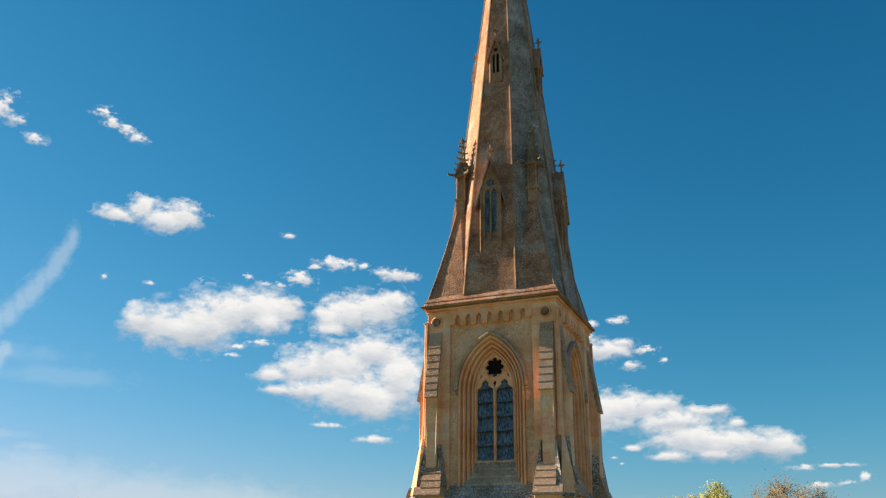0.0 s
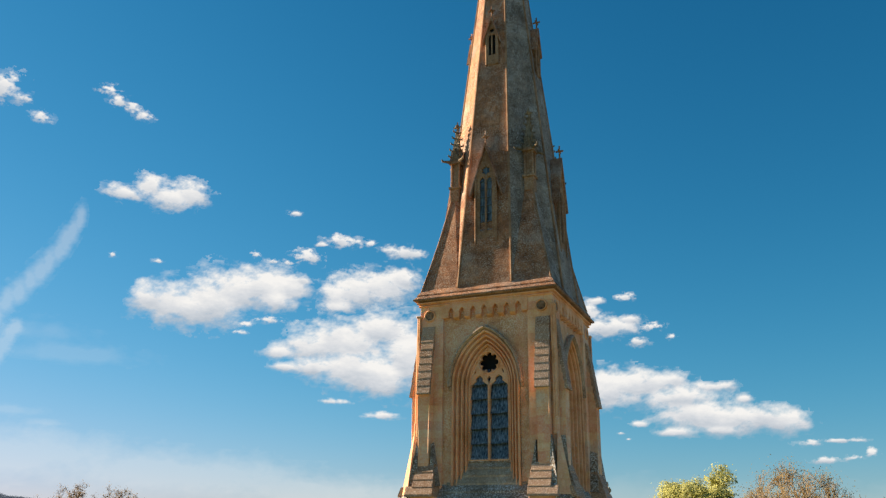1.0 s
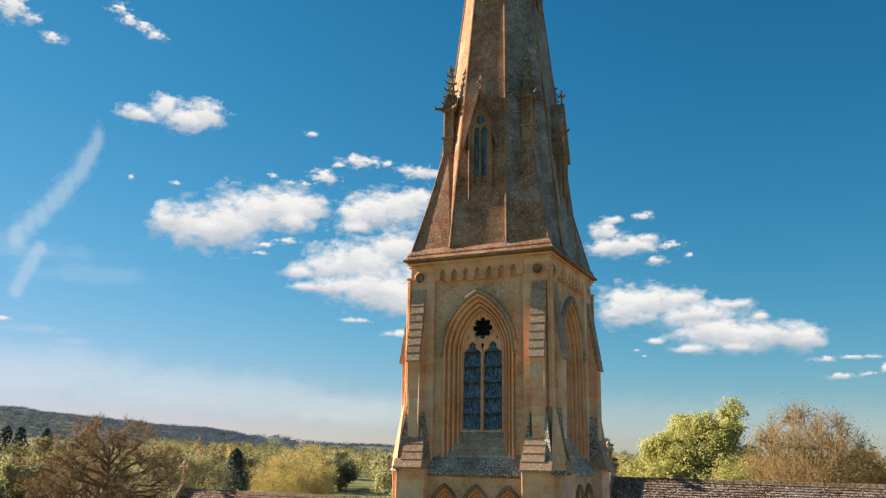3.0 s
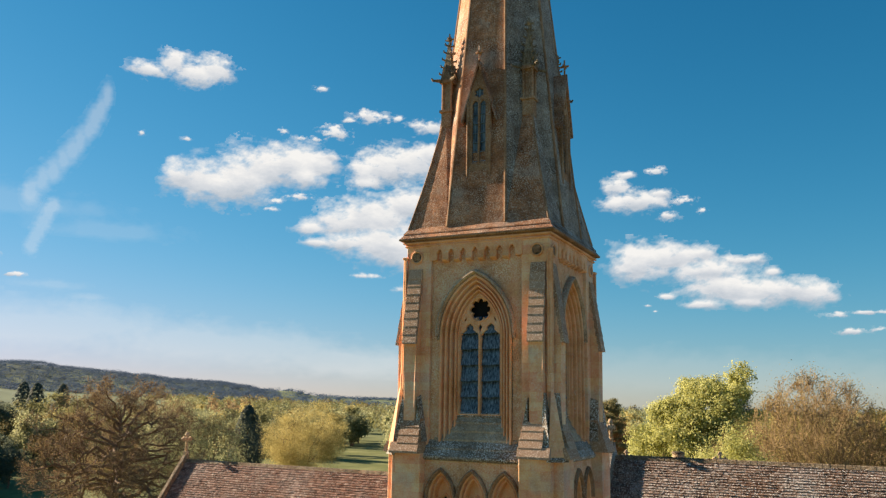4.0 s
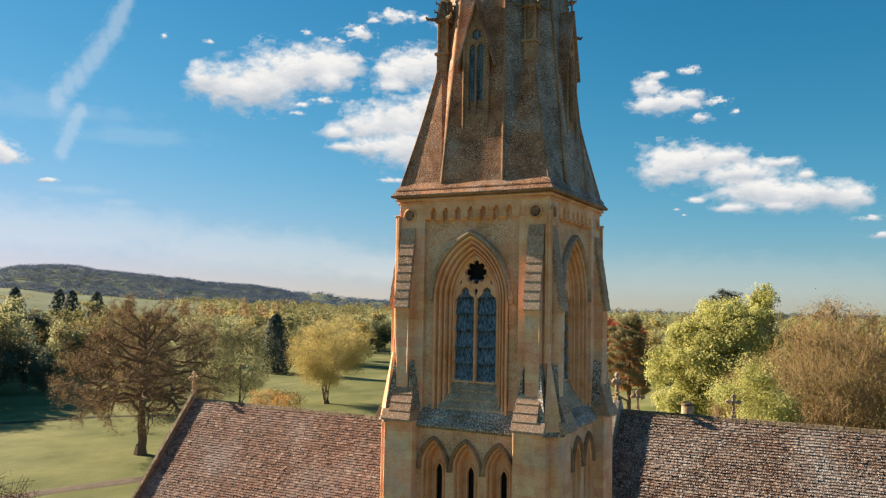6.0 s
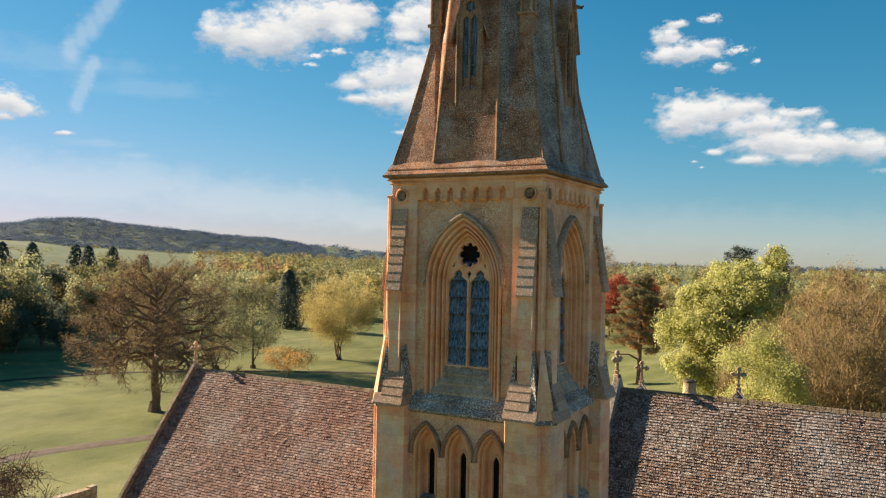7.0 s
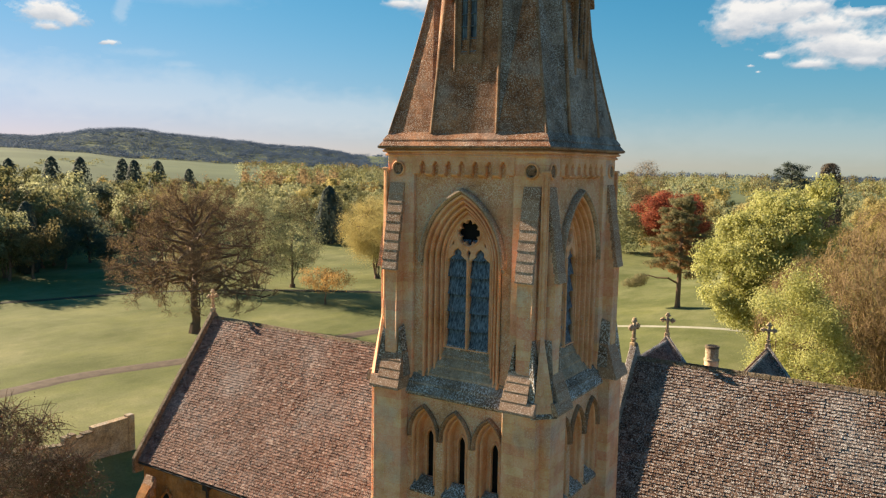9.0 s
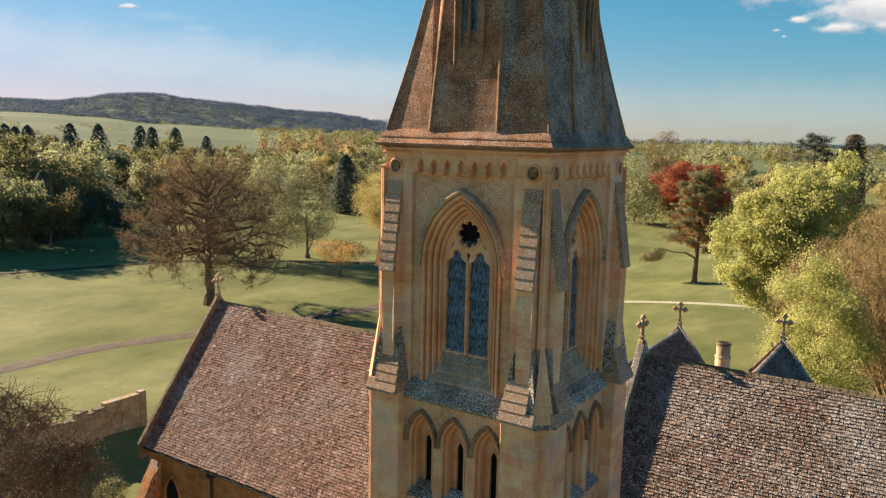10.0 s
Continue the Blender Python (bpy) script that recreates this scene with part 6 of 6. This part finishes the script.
def cloud(lobes, seed, rough=0.42, thin=0.0, solid=1.0):
    """A far cloud: lobes of (azimuth, height, half width, half height) in degrees."""
    a0, a1 = min(l[0] - 1.5 * l[2] for l in lobes), max(l[0] + 1.5 * l[2] for l in lobes)
    e0, e1 = min(l[1] - 1.6 * l[3] for l in lobes), max(l[1] + 1.6 * l[3] for l in lobes)
    step = max(0.045, (a1 - a0) / 200)
    na, ne = int((a1 - a0) / step) + 2, int((e1 - e0) / step) + 2
    fat = 1.02 if len(lobes) > 4 and solid == 1.0 else 0.92
    if solid == 1.0 and sum(l[2] for l in lobes) / len(lobes) < 0.95:
        thin, rough = thin + 0.16, rough + 0.25
    grain = 1.3 / max(0.4, sum(l[2] for l in lobes) / len(lobes)) ** 0.7
    verts, thick, keep = [], [], {}
    for j in range(ne):
        for i in range(na):
            a, e = a0 + i * step, e0 + j * step
            total, shade = 0.0, 0.0
            for la, le, wa, we in lobes:
                wa = wa * fat
                h = we * fat * (1.1 if e > le else 0.95)
                v = 1.2 - math.hypot((a - la) / wa, (e - le) / h)
                pull = math.exp(5.0 * v)
                total += pull
                shade += pull * min(1.0, max(0.0, 0.5 + 0.5 * (e - le) / we))
            up = shade / total
            best = math.log(total) / 5.0
            p = Vector((a * grain, e * grain * 1.8, seed * 7.3))
            best += rough * (noise.fractal(p, 0.62, 2.1, 8) * 0.85)
            if best < -0.25:
                continue
            A, E = radians(a), radians(e)
            keep[(i, j)] = len(verts)
            verts.append((FAR * math.cos(E) * math.sin(A), FAR * math.cos(E) * math.cos(A), FAR * math.sin(E) + 13))
            thick.append((min(1, max(0, best * 1.1 - thin)), min(1, max(0, up)) if solid == 1.0 else 1.0, solid))
    faces = [(keep[(i, j)], keep[(i + 1, j)], keep[(i + 1, j + 1)], keep[(i, j + 1)]) for i, j in keep if (i + 1, j) in keep and (i + 1, j + 1) in keep and (i, j + 1) in keep]
    me = bpy.data.meshes.new("cloud")
    me.from_pydata(verts, [], faces)
    at = me.color_attributes.new("thick", "FLOAT_COLOR", "POINT")
    for d, (r, g, b) in zip(at.data, thick):
        d.color = (r, g, b, 1)
    me.materials.append(CLOUD)
    ob = tagged(new("cloud", me), "white fair-weather cloud with soft ragged edges" if solid == 1.0 else "thin white veil for high cloud and horizon haze", "cloud", "clouds", "structure")
    ob.visible_shadow = False
    return ob


cloud([(-57.4, 27.2, 1.13, 0.88), (-56.1, 26.8, 0.61, 0.27)], 1, 0.6, 0.05)
cloud([(-54.7, 25.9, 0.83, 0.38)], 2, 0.6, 0.05)
cloud([(-50.5, 28.6, 0.91, 0.36), (-49.9, 28.0, 0.91, 0.4), (-48.8, 27.8, 0.62, 0.33), (-48.0, 27.4, 0.78, 0.33)], 3, 0.7, 0.1)
cloud([(-48.5, 22.1, 1.35, 0.56), (-46.7, 22.7, 1.23, 0.83), (-45.2, 22.2, 1.57, 0.92), (-43.8, 22.7, 1.44, 0.92)], 4, 0.5)
cloud([(-45.7, 15.2, 1.12, 1.0), (-43.7, 14.9, 2.29, 1.32), (-41.4, 15.3, 2.36, 1.57), (-39.5, 16.3, 2.41, 1.43), (-37.7, 16.7, 2.13, 1.36), (-35.9, 16.8, 1.66, 0.89), (-37.0, 15.9, 1.64, 0.8), (-34.9, 17.4, 0.59, 0.32)], 5, 0.42)
cloud([(-36.9, 14.4, 1.38, 0.24), (-39.0, 14.0, 0.72, 0.2), (-39.1, 13.4, 0.56, 0.16)], 6, 0.7, 0.1)
cloud([(-34.8, 19.2, 1.02, 0.49), (-36.2, 18.6, 0.5, 0.2), (-37.4, 18.6, 0.33, 0.16)], 7, 0.7, 0.05)
cloud([(-32.1, 20.4, 1.3, 0.45), (-33.7, 20.1, 0.6, 0.16), (-30.0, 20.4, 0.44, 0.25)], 8, 0.6)
cloud([(-27.0, 19.8, 1.4, 0.49), (-28.6, 20.0, 0.78, 0.29)], 9, 0.6)
cloud([(-32.5, 16.4, 0.93, 1.06), (-31.0, 16.9, 1.91, 1.23), (-28.9, 17.2, 2.14, 1.23), (-27.3, 17.9, 1.12, 0.66), (-32.2, 15.7, 1.09, 0.49)], 10, 0.45)
cloud([(-36.1, 12.2, 1.29, 0.44), (-34.1, 12.7, 2.05, 0.81), (-31.7, 13.2, 2.91, 1.38), (-28.8, 14.2, 2.19, 1.15), (-35.7, 11.2, 1.05, 0.28), (-33.6, 11.3, 2.04, 0.6), (-30.8, 11.2, 2.89, 1.38), (-28.7, 10.6, 2.07, 1.22), (-26.8, 12.3, 1.68, 2.45)], 11, 0.4)
cloud([(-32.1, 8.9, 1.05, 0.2), (-28.6, 8.0, 1.23, 0.28)], 12, 0.6, 0.05)
cloud([(-48.5, 17.8, 0.29, 0.19)], 13, 0.6, 0.1)
cloud([(-45.5, 17.8, 0.42, 0.15)], 14, 0.6, 0.1)
cloud([(-38.6, 19.0, 0.33, 0.24)], 15, 0.6, 0.1)
cloud([(-36.0, 22.2, 0.56, 0.2)], 16, 0.6, 0.1)
cloud([(-13.5, 15.4, 0.83, 0.69), (-12.7, 16.2, 0.64, 0.25), (-11.9, 14.3, 1.94, 0.68), (-10.4, 14.8, 0.87, 0.28), (-13.4, 14.2, 1.27, 0.5)], 17, 0.5)
cloud([(-10.6, 16.4, 0.63, 0.28)], 18, 0.7, 0.1)
cloud([(-8.8, 14.2, 0.79, 0.28), (-7.5, 13.5, 0.36, 0.21)], 19, 0.7, 0.1)
cloud([(-9.8, 13.2, 0.73, 0.31)], 20, 0.6)
cloud([(-12.2, 9.8, 1.84, 1.35), (-10.7, 10.2, 1.82, 0.92), (-8.9, 10.3, 1.79, 0.73), (-7.8, 10.4, 1.04, 0.48), (-7.3, 9.2, 2.34, 0.78), (-5.0, 9.9, 1.48, 0.3), (-6.3, 8.0, 2.58, 0.94), (-4.0, 7.6, 2.23, 0.87), (-2.2, 7.7, 1.9, 0.69), (-0.6, 7.4, 1.38, 0.74), (-3.1, 9.0, 0.5, 0.32), (-10.1, 7.5, 0.6, 0.21), (-7.5, 6.9, 1.45, 0.3), (-4.7, 7.0, 1.4, 0.32)], 23, 0.42)
cloud([(0.6, 6.0, 0.88, 0.19), (2.4, 6.1, 1.25, 0.14), (3.5, 6.1, 0.49, 0.14)], 24, 0.5)
cloud([(1.4, 4.9, 0.89, 0.19), (2.9, 5.0, 0.49, 0.16), (4.1, 5.3, 0.39, 0.32)], 25, 0.5)
cloud([(-11.5, 6.9, 0.36, 0.12), (-11.0, 6.5, 0.24, 0.09)], 26, 0.5, 0.1)
cloud([(-58.9, 9.2, 1.63, 0.9), (-57.6, 8.9, 0.96, 0.56), (-59.0, 8.4, 0.78, 0.35)], 27, 0.5, 0.05)
cloud([(-55.3, 7.6, 0.67, 0.18)], 28, 0.6, 0.1)
# thin streaks and veils of high ice cloud, and one veil for horizon haze
cloud([(-51.0, 19.7, 0.46, 1.11), (-51.3, 19.0, 0.48, 1.1), (-51.6, 18.2, 0.5, 1.1), (-51.9, 17.5, 0.52, 1.1), (-52.4, 16.7, 0.54, 1.09), (-52.8, 16.0, 0.56, 1.09), (-53.3, 15.3, 0.57, 1.08), (-53.8, 14.5, 0.59, 1.08), (-54.4, 13.8, 0.6, 1.07), (-55.0, 13.0, 0.61, 1.06)], 29, 0.12, 0.1, 0.26)
cloud([(-53.6, 12.2, 0.49, 0.72), (-53.8, 11.7, 0.48, 0.71), (-54.0, 11.1, 0.48, 0.71), (-54.2, 10.6, 0.48, 0.71), (-54.4, 10.1, 0.47, 0.7), (-54.6, 9.5, 0.47, 0.7)], 30, 0.25, 0.1, 0.22)
cloud([(-53.1, 7.1, 2.22, 0.32), (-50.9, 6.5, 1.32, 0.25)], 31, 0.3, 0.1, 0.12)
cloud([(-66, 5.2, 9, 1.5), (-54, 4.4, 10, 1.7), (-42, 3.6, 9, 1.4), (-33, 2.6, 7, 1.1)], 41, 0.25, 0.0, 0.24)
# glowing sheet added low on the right in place of horizon haze
cloud([(-8, 2.0, 12, 1.7), (10, 1.8, 12, 1.5), (-26, 2.2, 10, 1.4)], 42, 0.25, 0.0, 0.10)
cloud([(-62, 13, 6, 0.8), (-56, 12.2, 6, 0.9), (-50, 11, 5, 0.7)], 43, 0.4, 0.1, 0.10)

# ---- single slates nearest to the path ----
one = bmesh.new()
vs = [one.verts.new(p) for p in ((-0.5, -0.5, 0.020), (0.5, -0.5, 0.020), (0.5, 0.5, 0.004), (-0.5, 0.5, 0.004), (-0.5, -0.5, 0.046), (0.5, -0.5, 0.046), (0.5, 0.5, 0.016), (-0.5, 0.5, 0.016))]
for f in ((4, 5, 6, 7), (0, 1, 5, 4), (1, 2, 6, 5), (3, 0, 4, 7), (2, 3, 7, 6)):
    one.faces.new([vs[i] for i in f])
one = mesh_of(one, "slate")
other = one.copy()
one.materials.append(SLATE_PART)
other.materials.append(PALE_SLATE_PART)
ang = math.atan(PITCH)
for roof, single, zr in SINGLES:
    for x, d, w, l, lift in single[:300]:
        m = pose(x, RIDGE_Y - d * math.cos(ang), zr - d * math.sin(ang), math.degrees(ang)) @ pose(0, 0, lift) @ Matrix.Diagonal((w, l, 1, 1))
        part("slate", other if zr == NAVE_Z else one, None, roof, at=m)
